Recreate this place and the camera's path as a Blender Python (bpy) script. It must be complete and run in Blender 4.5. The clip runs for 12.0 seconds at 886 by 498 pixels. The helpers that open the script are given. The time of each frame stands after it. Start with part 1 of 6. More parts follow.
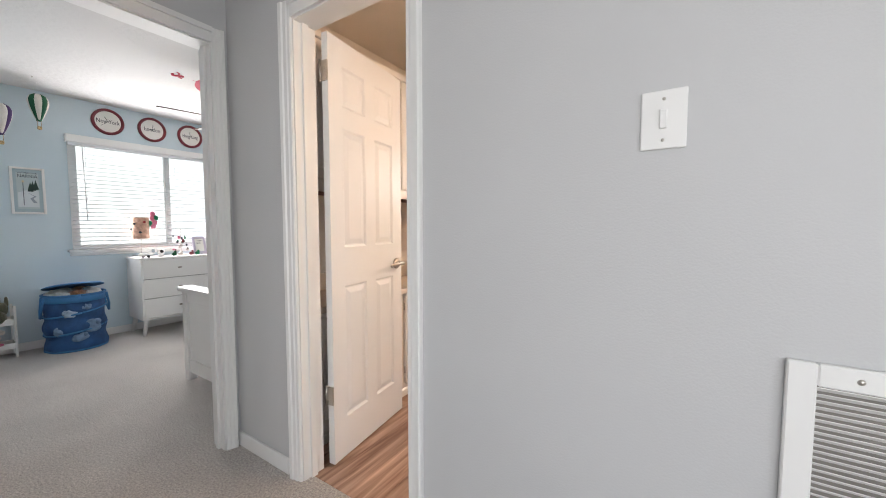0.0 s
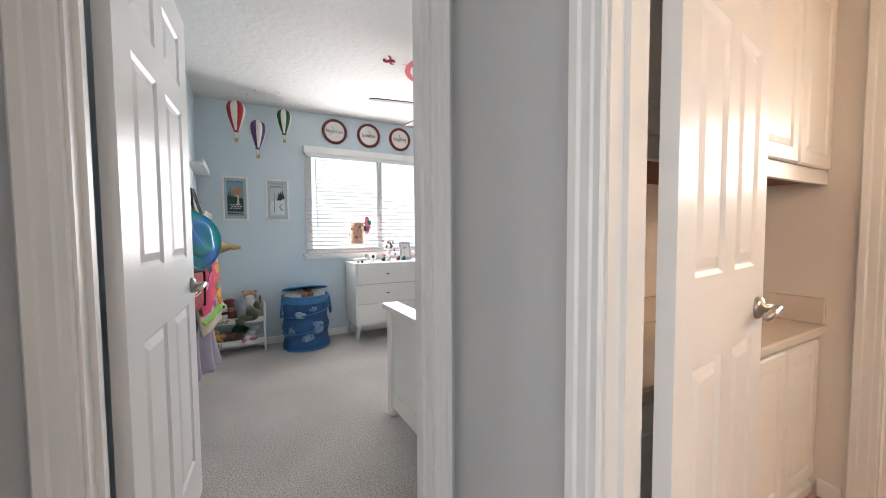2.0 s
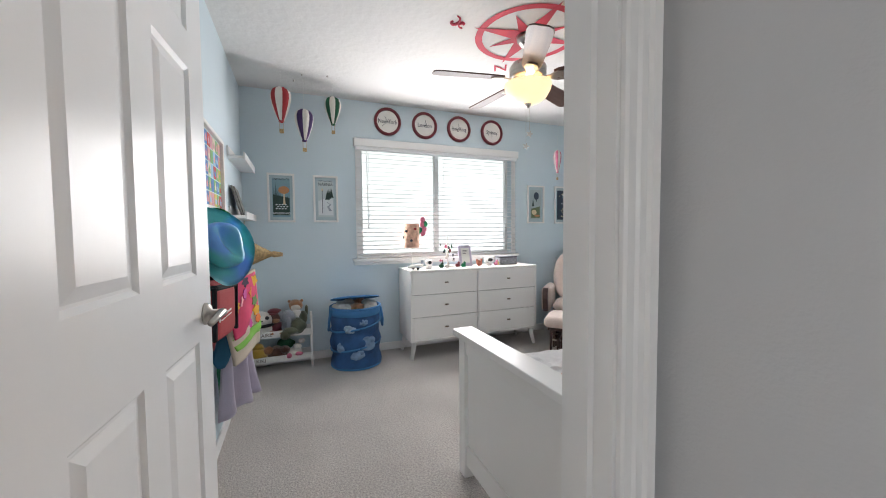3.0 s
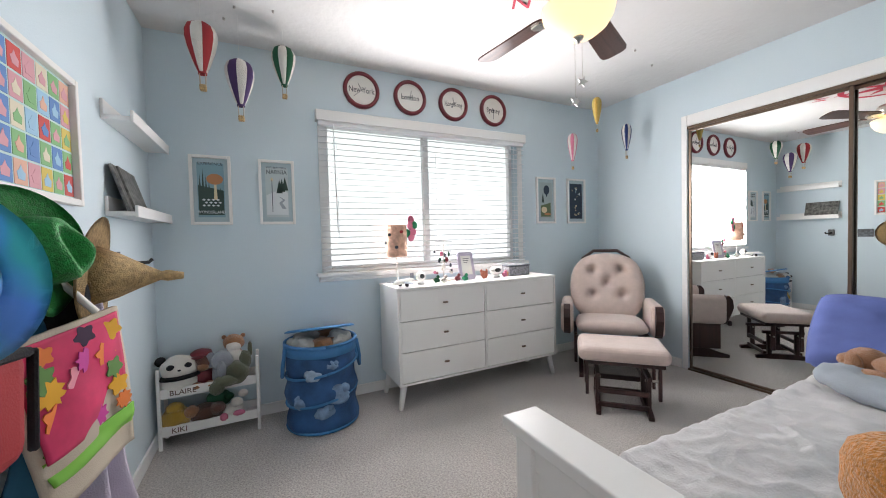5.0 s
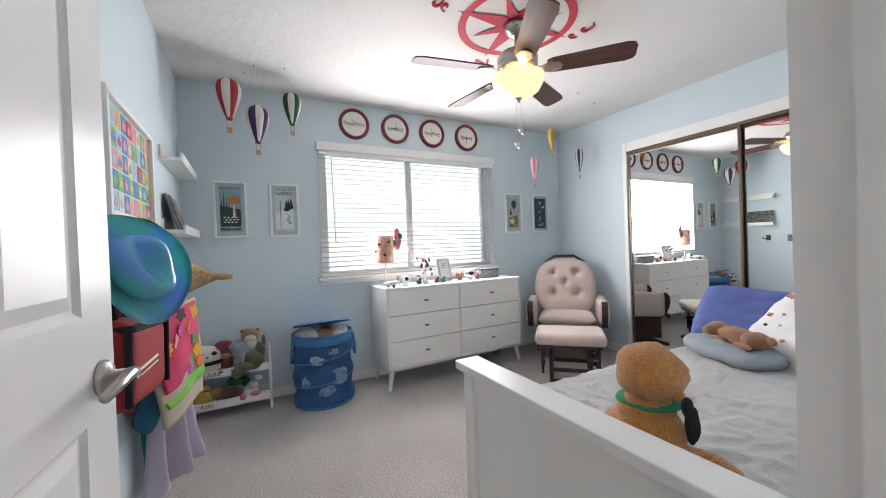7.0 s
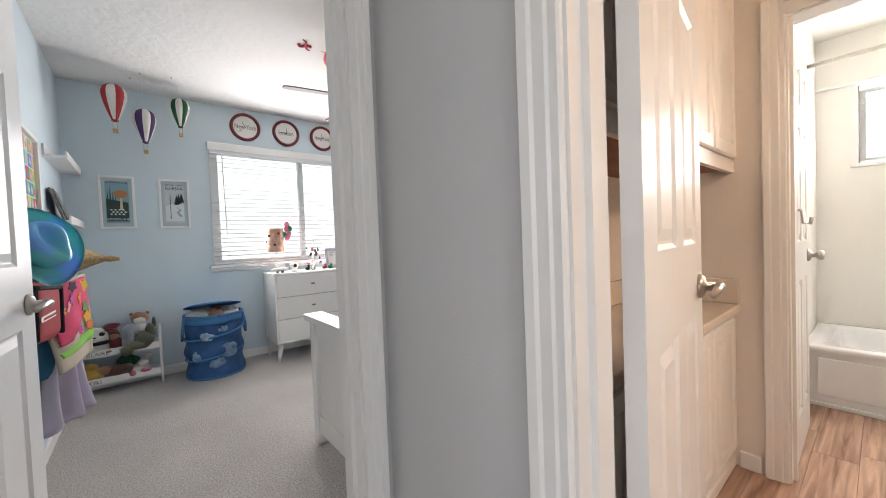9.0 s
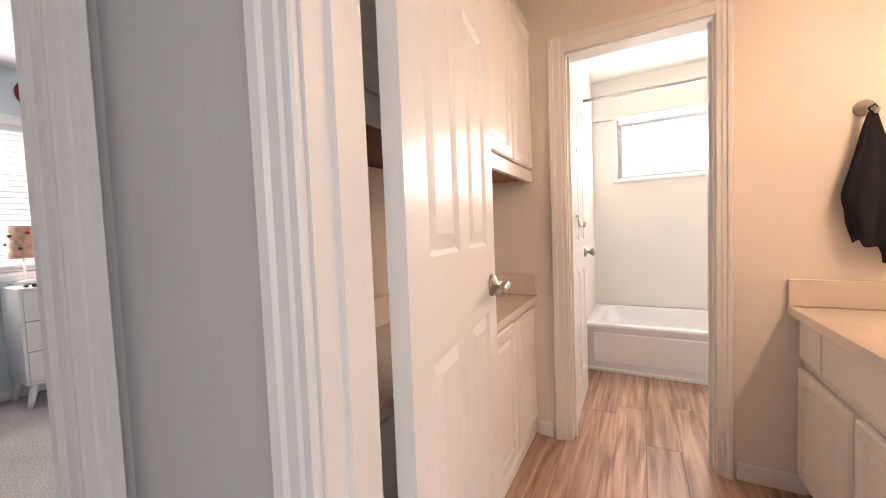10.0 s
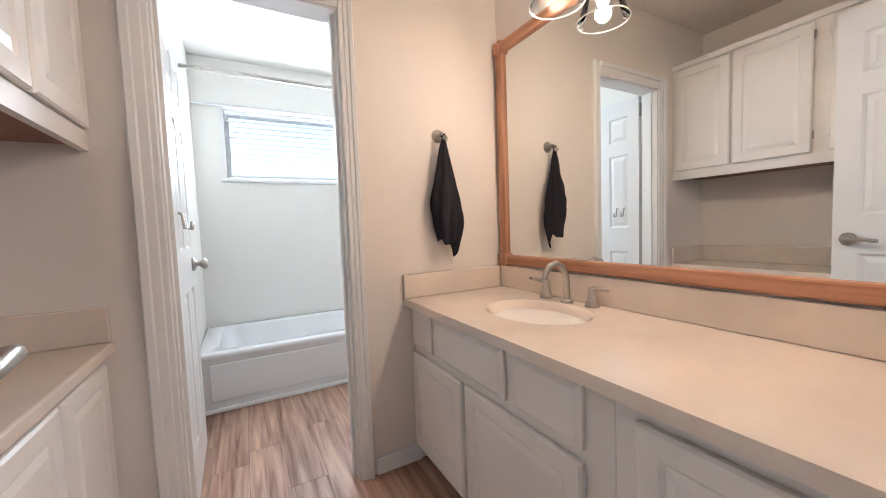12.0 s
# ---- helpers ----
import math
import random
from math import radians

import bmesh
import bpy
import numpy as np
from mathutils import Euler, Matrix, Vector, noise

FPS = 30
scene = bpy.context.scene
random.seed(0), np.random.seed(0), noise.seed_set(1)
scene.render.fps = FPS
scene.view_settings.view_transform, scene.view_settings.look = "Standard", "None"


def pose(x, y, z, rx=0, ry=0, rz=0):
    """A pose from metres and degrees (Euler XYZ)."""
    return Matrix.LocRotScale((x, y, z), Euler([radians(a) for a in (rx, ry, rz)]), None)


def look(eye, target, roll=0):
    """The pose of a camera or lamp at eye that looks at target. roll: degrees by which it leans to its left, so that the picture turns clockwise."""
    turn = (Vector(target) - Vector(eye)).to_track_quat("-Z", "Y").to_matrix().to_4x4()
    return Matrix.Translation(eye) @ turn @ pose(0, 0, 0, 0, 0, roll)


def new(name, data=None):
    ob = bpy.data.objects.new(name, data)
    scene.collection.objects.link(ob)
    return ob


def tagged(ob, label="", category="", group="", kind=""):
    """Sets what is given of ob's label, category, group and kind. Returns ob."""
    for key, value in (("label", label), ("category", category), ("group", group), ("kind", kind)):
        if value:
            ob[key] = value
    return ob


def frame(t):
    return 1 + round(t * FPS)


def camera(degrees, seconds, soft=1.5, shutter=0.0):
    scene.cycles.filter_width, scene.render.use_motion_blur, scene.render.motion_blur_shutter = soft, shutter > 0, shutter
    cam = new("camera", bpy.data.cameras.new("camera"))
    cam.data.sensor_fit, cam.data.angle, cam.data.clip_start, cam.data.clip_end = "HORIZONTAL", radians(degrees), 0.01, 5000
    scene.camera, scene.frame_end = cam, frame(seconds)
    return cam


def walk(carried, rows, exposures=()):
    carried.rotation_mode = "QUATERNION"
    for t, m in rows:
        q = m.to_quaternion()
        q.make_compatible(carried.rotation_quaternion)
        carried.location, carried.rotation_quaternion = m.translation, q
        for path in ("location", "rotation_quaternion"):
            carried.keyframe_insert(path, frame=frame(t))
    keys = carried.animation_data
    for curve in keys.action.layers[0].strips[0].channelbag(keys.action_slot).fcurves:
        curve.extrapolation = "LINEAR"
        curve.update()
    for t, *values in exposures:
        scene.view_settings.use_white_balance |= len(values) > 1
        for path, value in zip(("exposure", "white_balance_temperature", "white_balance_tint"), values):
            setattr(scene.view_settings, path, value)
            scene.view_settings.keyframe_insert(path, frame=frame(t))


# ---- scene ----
cam = camera(101.3, 12.0, soft=1.0)
PATH = [
    (0, (-0.025, -0.028, 1.164), (-1.119, 1.642, 1.04), 0.0),
    (0.5, (-0.178, 0.14, 1.168), (-1.59, 1.551, 1.04), -0.4),
    (1, (-0.395, 0.247, 1.144), (-2.019, 1.409, 1.029), -0.7),
    (1.2, (-0.501, 0.292, 1.154), (-2.17, 1.389, 1.051), -0.8),
    (1.5, (-0.667, 0.337, 1.178), (-2.362, 1.392, 1.061), -0.8),
    (2, (-1.001, 0.383, 1.163), (-2.751, 1.347, 1.064), -0.4),
    (2.5, (-1.278, 0.422, 1.165), (-3.113, 1.212, 1.068), -0.5),
    (3, (-1.578, 0.447, 1.181), (-3.431, 1.194, 1.087), -0.5),
    (3.2, (-1.672, 0.451, 1.197), (-3.524, 1.202, 1.104), -0.6),
    (4.8, (-2.405, 0.604, 1.176), (-4.225, 1.429, 1.112), -1.4),
    (5, (-2.438, 0.62, 1.16), (-4.233, 1.501, 1.098), -1.5),
    (5.5, (-2.411, 0.608, 1.153), (-4.157, 1.582, 1.106), -1.9),
    (6, (-2.296, 0.56, 1.183), (-4.023, 1.567, 1.15), -2.1),
    (6.5, (-2.125, 0.476, 1.17), (-3.869, 1.455, 1.151), -2.1),
    (6.7, (-2.062, 0.439, 1.168), (-3.816, 1.399, 1.153), -2.1),
    (8.3, (-1.326, 0.452, 1.147), (-3.102, 1.37, 1.103), -2.4),
    (8.5, (-1.272, 0.426, 1.137), (-3.028, 1.382, 1.09), -2.0),
    (9, (-1.141, 0.474, 1.1), (-2.683, 1.746, 1.042), -2.2),
    (9.5, (-1.069, 0.546, 1.086), (-2.297, 2.123, 1.014), -2.3),
    (10, (-1.072, 0.637, 1.107), (-2.027, 2.391, 1.011), -2.2),
    (10.5, (-1.12, 0.806, 1.098), (-1.731, 2.707, 0.979), -1.8),
    (11, (-1.188, 0.964, 1.099), (-1.164, 2.96, 0.969), -1.7),
    (11.5, (-1.185, 1.013, 1.09), (-0.584, 2.915, 0.953), -1.8),
    (12, (-1.173, 1.044, 1.075), (-0.212, 2.794, 0.954), -2.1),
]
EXPOSURES = [(0, 0.08, 6500, 10), (0.8, 0.08, 6500, 10), (1.5, 0.08, 6750, 11), (2.2, 0.06, 6500, 10), (3, 0.0, 6500, 10), (5, 0.02, 6500, 11), (6.7, 0.0, 6500, 11), (8.8, 0.06, 6500, 10), (9.6, 0.04, 6950, 17), (10.2, 0.02, 6950, 18), (10.6, -0.02, 6800, 15), (11, -0.03, 5950, 9), (11.5, -0.16, 5750, 9), (12, -0.13, 5350, 7)]
walk(cam, [(t, look(eye, target, roll)) for t, eye, target, roll in PATH], EXPOSURES)

# ---- world and light ----
world = bpy.data.worlds.new("world")
scene.world = world
world.use_nodes = True
sky = world.node_tree.nodes.new("ShaderNodeTexSky")
sky.sky_type, sky.sun_disc = "NISHITA", False
sky.sun_elevation, sky.sun_rotation = radians(50), radians(60)
world.node_tree.nodes["Background"].inputs["Strength"].default_value = 0.12
world.node_tree.links.new(sky.outputs[0], world.node_tree.nodes["Background"].inputs["Color"])


def lamp(name, kind, where, watts, colour, size=0.1, size_y=None, target=None):
    data = bpy.data.lights.new(name, kind)
    data.energy, data.color = watts, colour
    if kind == "AREA":
        data.shape, data.size, data.size_y = "RECTANGLE", size, size_y or size
    elif kind == "POINT":
        data.shadow_soft_size = size
    ob = new(name, data)
    ob.matrix_world = look(where, target) if target else pose(*where)
    return ob


DAY = (0.93, 0.97, 1.0)
WARM = (1.0, 0.70, 0.45)
sun = lamp("sun", "SUN", (0, 0, 6), 2.5, (1.0, 0.95, 0.88), target=(2, -3, 0))
sun.data.angle = radians(0.5)
# daylight standing at the bedroom and bath windows
lamp("bedroom_daylight", "AREA", (-5.07, 1.88, 1.46), 58, (1.0, 0.97, 0.97), 1.66, 1.0, (-3.07, 1.88, 1.46))
lamp("bath_daylight", "AREA", (-0.625, 4.412, 1.79), 27, (1.0, 0.975, 0.94), 1.22, 0.5, (-0.625, 0, 1.79))
# two fill lamps added in the unseen landing to brighten the hall
lamp("landing_fill", "AREA", (0.9, -2.18, 1.45), 40, (1.0, 0.98, 0.97), 1.5, 1.2, (0.3, 3, 1.2))
lamp("landing_side_fill", "AREA", (1.98, -0.75, 1.45), 17, (0.96, 0.98, 1.0), 1.1, 1.2, (0.0, -0.6, 1.35))
# fan bowl, vanity bulbs
for y in (2.02, 1.74, 1.46):
    lamp("vanity_bulb", "POINT", (-0.133, y, 1.885), 2.6, (1.0, 0.70, 0.48), 0.03)
    lamp("vanity_beam", "AREA", (-0.133, y, 1.895), 2.5, (1.0, 0.70, 0.48), 0.05, 0.05, (-0.60, y, 1.0))
lamp("fan_bulb", "POINT", (-3.6, 1.865, 2.135), 6.5, (1.0, 0.56, 0.26), 0.04)


# ---- materials ----
def mat(name, colour, rough=0.5, metal=0.0, vary=0.06, scale=8.0, bump=0.0, bump_scale=60.0, stain=0.0, rand=0.0, coat=0.0, sheen=0.0, bump_detail=4.0, speck=0.0, speck_scale=100.0):
    """Plain surface: colour varied at two scales, fine relief, optional variation from piece to piece."""
    m = bpy.data.materials.new(name)
    m.use_nodes = True
    n, l = m.node_tree.nodes, m.node_tree.links
    b = n["Principled BSDF"]
    b.inputs["Roughness"].default_value, b.inputs["Metallic"].default_value = rough, metal
    b.inputs["Coat Weight"].default_value = coat
    b.inputs["Sheen Weight"].default_value = sheen
    tc = n.new("ShaderNodeTexCoord")
    big = n.new("ShaderNodeTexNoise")
    big.inputs["Scale"].default_value, big.inputs["Detail"].default_value = scale, 6
    l.new(tc.outputs["Object"], big.inputs["Vector"])
    ramp = n.new("ShaderNodeMapRange")
    ramp.inputs[1].default_value, ramp.inputs[2].default_value = 0.3, 0.7
    ramp.inputs[3].default_value, ramp.inputs[4].default_value = 1 - vary - stain, 1 + vary
    l.new(big.outputs["Fac"], ramp.inputs[0])
    mul = n.new("ShaderNodeVectorMath")
    mul.operation = "SCALE"
    mul.inputs[0].default_value = colour[:3]
    l.new(ramp.outputs[0], mul.inputs["Scale"])
    out = mul.outputs[0]
    if speck:
        tuft = n.new("ShaderNodeTexNoise")
        tuft.inputs["Scale"].default_value, tuft.inputs["Detail"].default_value = speck_scale, 3
        l.new(tc.outputs["Object"], tuft.inputs["Vector"])
        tr = n.new("ShaderNodeMapRange")
        tr.inputs[1].default_value, tr.inputs[2].default_value = 0.3, 0.7
        tr.inputs[3].default_value, tr.inputs[4].default_value = 1 - speck, 1 + speck
        l.new(tuft.outputs["Fac"], tr.inputs[0])
        ms = n.new("ShaderNodeVectorMath")
        ms.operation = "SCALE"
        l.new(out, ms.inputs[0]), l.new(tr.outputs[0], ms.inputs["Scale"])
        out = ms.outputs[0]
    if rand:
        info = n.new("ShaderNodeObjectInfo")
        rr = n.new("ShaderNodeMapRange")
        rr.inputs[3].default_value, rr.inputs[4].default_value = 1 - rand, 1 + rand
        l.new(info.outputs["Random"], rr.inputs[0])
        m2 = n.new("ShaderNodeVectorMath")
        m2.operation = "SCALE"
        l.new(out, m2.inputs[0]), l.new(rr.outputs[0], m2.inputs["Scale"])
        out = m2.outputs[0]
    l.new(out, b.inputs["Base Color"])
    fine = n.new("ShaderNodeTexNoise")
    fine.inputs["Scale"].default_value, fine.inputs["Detail"].default_value = bump_scale, bump_detail
    l.new(tc.outputs["Object"], fine.inputs["Vector"])
    rg = n.new("ShaderNodeMapRange")
    rg.inputs[3].default_value, rg.inputs[4].default_value = max(0.02, rough - 0.02), min(1, rough + 0.02)
    l.new(fine.outputs["Fac"], rg.inputs[0]), l.new(rg.outputs[0], b.inputs["Roughness"])
    if bump:
        bp = n.new("ShaderNodeBump")
        bp.inputs["Strength"].default_value, bp.inputs["Distance"].default_value = bump, 0.01
        l.new(fine.outputs["Fac"], bp.inputs["Height"]), l.new(bp.outputs[0], b.inputs["Normal"])
    return m


def wood(name, dark, light, rough=0.45, along="Y", grain=18.0, rand=0.12):
    m = mat(name, light, rough, rand=0, bump=0.08, bump_scale=90)
    n, l = m.node_tree.nodes, m.node_tree.links
    tc = n.new("ShaderNodeTexCoord")
    mp = n.new("ShaderNodeMapping")
    mp.inputs["Scale"].default_value = {"X": (1, grain, grain), "Y": (grain, 1.2, grain), "Z": (grain, grain, 1.2)}[along]
    info = n.new("ShaderNodeObjectInfo")
    add = n.new("ShaderNodeVectorMath")
    comb = n.new("ShaderNodeVectorMath")
    comb.operation = "SCALE"
    comb.inputs[0].default_value = (7.0, 13.0, 5.0)
    l.new(info.outputs["Random"], comb.inputs["Scale"])
    l.new(tc.outputs["Object"], add.inputs[0]), l.new(comb.outputs[0], add.inputs[1])
    l.new(add.outputs[0], mp.inputs["Vector"])
    nz = n.new("ShaderNodeTexNoise")
    nz.inputs["Scale"].default_value, nz.inputs["Detail"].default_value, nz.inputs["Distortion"].default_value = 1.6, 8, 0.6
    l.new(mp.outputs[0], nz.inputs["Vector"])
    cr = n.new("ShaderNodeValToRGB")
    cr.color_ramp.elements[0].position, cr.color_ramp.elements[1].position = 0.32, 0.68
    cr.color_ramp.elements[0].color, cr.color_ramp.elements[1].color = (*dark, 1), (*light, 1)
    l.new(nz.outputs["Fac"], cr.inputs[0])
    rr = n.new("ShaderNodeMapRange")
    rr.inputs[3].default_value, rr.inputs[4].default_value = 1 - rand, 1 + rand
    l.new(info.outputs["Random"], rr.inputs[0])
    m2 = n.new("ShaderNodeVectorMath")
    m2.operation = "SCALE"
    l.new(cr.outputs[0], m2.inputs[0]), l.new(rr.outputs[0], m2.inputs["Scale"])
    l.new(m2.outputs[0], n["Principled BSDF"].inputs["Base Color"])
    return m


def glow(name, colour, strength):
    m = bpy.data.materials.new(name)
    m.use_nodes = True
    b = m.node_tree.nodes["Principled BSDF"]
    b.inputs["Base Color"].default_value = (0.8, 0.8, 0.78, 1)
    b.inputs["Emission Color"].default_value, b.inputs["Emission Strength"].default_value = (*colour, 1), strength
    return m


def glass_mat(name):
    """Thin clear glass: mostly clear, glossier at a slant."""
    m = bpy.data.materials.new(name)
    m.use_nodes = True
    n, l = m.node_tree.nodes, m.node_tree.links
    n.remove(n["Principled BSDF"])
    tr, gl, mx, lw = n.new("ShaderNodeBsdfTransparent"), n.new("ShaderNodeBsdfGlossy"), n.new("ShaderNodeMixShader"), n.new("ShaderNodeLayerWeight")
    tr.inputs["Color"].default_value, gl.inputs["Roughness"].default_value = (0.96, 0.97, 0.97, 1), 0.03
    lw.inputs["Blend"].default_value = 0.25
    l.new(lw.outputs["Fresnel"], mx.inputs[0]), l.new(tr.outputs[0], mx.inputs[1]), l.new(gl.outputs[0], mx.inputs[2])
    l.new(mx.outputs[0], n["Material Output"].inputs["Surface"])
    return m


BLUE = mat("blue_wall_paint", (0.60, 0.70, 0.75), 0.6, vary=0.02, scale=1.5, bump=0.12, bump_scale=180)
GREY = mat("grey_wall_paint", (0.555, 0.561, 0.57), 0.6, vary=0.02, scale=1.5, bump=0.10, bump_scale=180)
CREAM = mat("cream_wall_paint", (0.80, 0.74, 0.675), 0.5, vary=0.02, scale=1.5, bump=0.10, bump_scale=180)
TUBWALL = mat("tub_wall_panel", (0.84, 0.82, 0.775), 0.3, vary=0.02, scale=2, bump=0.02)
CEIL = mat("knockdown_ceiling", (0.68, 0.67, 0.66), 0.8, vary=0.03, scale=1.2, bump=0.55, bump_scale=22, bump_detail=5)
TRIM = mat("white_trim_enamel", (0.82, 0.82, 0.81), 0.4, vary=0.01, scale=3)
DOORP = mat("white_door_enamel", (0.79, 0.79, 0.79), 0.29, vary=0.015, scale=3, bump=0.04, bump_scale=30)
CABP = mat("white_cabinet_paint", (0.82, 0.79, 0.75), 0.32, vary=0.03, scale=5, bump=0.04, bump_scale=40)
WHITE = mat("white_lacquer", (0.80, 0.79, 0.77), 0.35, vary=0.015, scale=3)
CARPET = mat("grey_carpet", (0.49, 0.455, 0.425), 0.95, vary=0.07, scale=3.0, bump=1.0, bump_scale=170, stain=0.04, sheen=0.3, speck=0.34, speck_scale=105)
PLANK = wood("vinyl_plank", (0.21, 0.10, 0.06), (0.62, 0.41, 0.30), 0.38, "Y", 20)
OAK = wood("oak_frame", (0.33, 0.14, 0.07), (0.56, 0.29, 0.16), 0.4, "Y", 30, rand=0.06)
OAKZ = wood("oak_frame_upright", (0.33, 0.14, 0.07), (0.56, 0.29, 0.16), 0.4, "Z", 30, rand=0.06)
DARKWOOD = wood("dark_cherry_wood", (0.02, 0.008, 0.008), (0.055, 0.02, 0.018), 0.3, "Z", 20)
BLADE = wood("walnut_blade", (0.05, 0.022, 0.016), (0.12, 0.055, 0.04), 0.3, "X", 14)
RAWWOOD = wood("raw_plywood", (0.16, 0.07, 0.045), (0.26, 0.13, 0.09), 0.6, "Y", 12)
MARBLE = mat("cultured_marble", (0.80, 0.70, 0.60), 0.16, vary=0.05, scale=2.4, stain=0.13, coat=0.3)
TUBM = mat("tub_enamel", (0.83, 0.83, 0.84), 0.15, vary=0.01, scale=2, coat=0.3)
NICKEL = mat("brushed_nickel", (0.50, 0.47, 0.43), 0.28, 1.0, vary=0.05, scale=20)
CHROME = mat("chrome", (0.75, 0.75, 0.76), 0.1, 1.0, vary=0.02)
BRONZE = mat("bronze_track", (0.16, 0.12, 0.09), 0.35, 0.9)
BLACK = mat("black_plastic", (0.02, 0.02, 0.02), 0.4)
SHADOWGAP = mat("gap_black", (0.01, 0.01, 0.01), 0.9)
MIRROR = mat("mirror_silver", (0.86, 0.88, 0.87), 0.02, 1.0, vary=0.0)
MIRROR.node_tree.nodes["Map Range.001"].inputs[3].default_value = 0.0
MIRROR.node_tree.nodes["Map Range.001"].inputs[4].default_value = 0.01
GLASS = glass_mat("clear_glass")
BLIND = mat("blind_slat", (0.85, 0.86, 0.87), 0.45, vary=0.01)
DOORP.node_tree.nodes["Principled BSDF"].inputs["Specular IOR Level"].default_value = 0.22


def slat_mat(name, colour):
    """Thin white slat that lets some daylight through."""
    m = bpy.data.materials.new(name)
    m.use_nodes = True
    n, l = m.node_tree.nodes, m.node_tree.links
    tl, mx = n.new("ShaderNodeBsdfTranslucent"), n.new("ShaderNodeMixShader")
    tl.inputs["Color"].default_value, mx.inputs[0].default_value = (*colour, 1), 0.6
    n["Principled BSDF"].inputs["Base Color"].default_value, n["Principled BSDF"].inputs["Roughness"].default_value = (*colour, 1), 0.45
    l.new(n["Principled BSDF"].outputs[0], mx.inputs[1]), l.new(tl.outputs[0], mx.inputs[2])
    l.new(mx.outputs[0], n["Material Output"].inputs["Surface"])
    return m


SLAT = slat_mat("translucent_slat", (0.86, 0.87, 0.88))
BEIGE = mat("beige_cushion", (0.58, 0.47, 0.42), 0.9, vary=0.06, scale=20, bump=0.35, bump_scale=400, sheen=0.4)
LINEN = mat("white_comforter", (0.87, 0.86, 0.86), 0.85, vary=0.02, scale=5, bump=0.25, bump_scale=160, sheen=0.2)
MESHBLUE = mat("blue_mesh_fabric", (0.025, 0.085, 0.22), 0.75, vary=0.3, scale=9, bump=0.3, bump_scale=300)
CANVASBLUE = mat("blue_trim_fabric", (0.05, 0.19, 0.42), 0.7, vary=0.1, scale=14, bump=0.2, bump_scale=200)
NAVYTOWEL = mat("black_terry", (0.010, 0.009, 0.015), 0.95, vary=0.2, scale=20, bump=0.4, bump_scale=350)
ORANGE = mat("orange_plush", (0.62, 0.25, 0.045), 0.95, vary=0.15, scale=20, bump=1.0, bump_scale=170, sheen=0.5, speck=0.22, speck_scale=130)
GREENF = mat("green_felt", (0.02, 0.22, 0.10), 0.9, vary=0.08)
BLACKF = mat("black_felt", (0.012, 0.012, 0.016), 0.9, vary=0.1, bump=0.4, bump_scale=200)
TAN = mat("tan_plush", (0.36, 0.17, 0.08), 0.95, vary=0.15, scale=25, bump=0.9, bump_scale=220, sheen=0.4)
WPLUSH = mat("white_plush", (0.72, 0.69, 0.64), 0.95, vary=0.08, scale=20, bump=0.8, bump_scale=220, sheen=0.4)
GPLUSH = mat("grey_plush", (0.27, 0.29, 0.33), 0.95, vary=0.1, scale=20, bump=0.8, bump_scale=220, sheen=0.4)
BPLUSH = mat("brown_plush", (0.11, 0.045, 0.03), 0.95, vary=0.15, scale=20, bump=0.8, bump_scale=220, sheen=0.4)
OLIVE = mat("olive_plush", (0.10, 0.11, 0.065), 0.95, vary=0.15, scale=20, bump=0.8, bump_scale=220, sheen=0.4)
YELLOW = mat("yellow_plush", (0.52, 0.33, 0.05), 0.95, vary=0.1, scale=20, bump=0.8, bump_scale=220, sheen=0.4)
PINK = mat("pink_fabric", (0.62, 0.18, 0.28), 0.9, vary=0.08)
RED = mat("red_fabric", (0.32, 0.02, 0.025), 0.8, vary=0.08, scale=12, bump=0.2, bump_scale=200)
CRIMSON = mat("crimson_paint", (0.50, 0.035, 0.07), 0.7, vary=0.12, scale=9)
MAROON = mat("maroon_frame", (0.16, 0.016, 0.026), 0.35, vary=0.1)
PURPLE = mat("purple_felt", (0.06, 0.03, 0.11), 0.9, vary=0.08)
NAVY = mat("navy_felt", (0.02, 0.04, 0.16), 0.9)
DGREEN = mat("dark_green_felt", (0.012, 0.085, 0.04), 0.9)
HATBLUE = mat("metallic_blue_hat", (0.12, 0.46, 0.66), 0.36, 0.0, coat=0.25)
hn, hl = HATBLUE.node_tree.nodes, HATBLUE.node_tree.links
hr = hn.new("ShaderNodeValToRGB")
hr.color_ramp.elements[0].position, hr.color_ramp.elements[1].position = 0.42, 0.58
hr.color_ramp.elements[0].color, hr.color_ramp.elements[1].color = (0.18, 0.42, 0.88, 1), (0.14, 0.56, 0.58, 1)
hz = hn.new("ShaderNodeTexNoise")
hz.inputs["Scale"].default_value, hz.inputs["Detail"].default_value = 7.0, 1.0
hl.new(hn["Texture Coordinate"].outputs["Object"], hz.inputs["Vector"])
hl.new(hz.outputs["Fac"], hr.inputs[0]), hl.new(hr.outputs[0], hn["Principled BSDF"].inputs["Base Color"])
SEQUIN = mat("green_sequins", (0.02, 0.25, 0.05), 0.3, 0.3, vary=0.4, scale=120, bump=0.6, bump_scale=300)
STRAW = mat("straw_weave", (0.50, 0.35, 0.17), 0.8, vary=0.3, scale=70, bump=0.8, bump_scale=220)
LILAC = mat("lilac_fleece", (0.52, 0.47, 0.58), 0.95, vary=0.06, scale=8, bump=0.5, bump_scale=250, sheen=0.4)
CANVAS = mat("tan_canvas", (0.52, 0.45, 0.36), 0.9, vary=0.06, bump=0.3, bump_scale=300)
PAPER = mat("white_paper", (0.78, 0.77, 0.73), 0.7, vary=0.02)
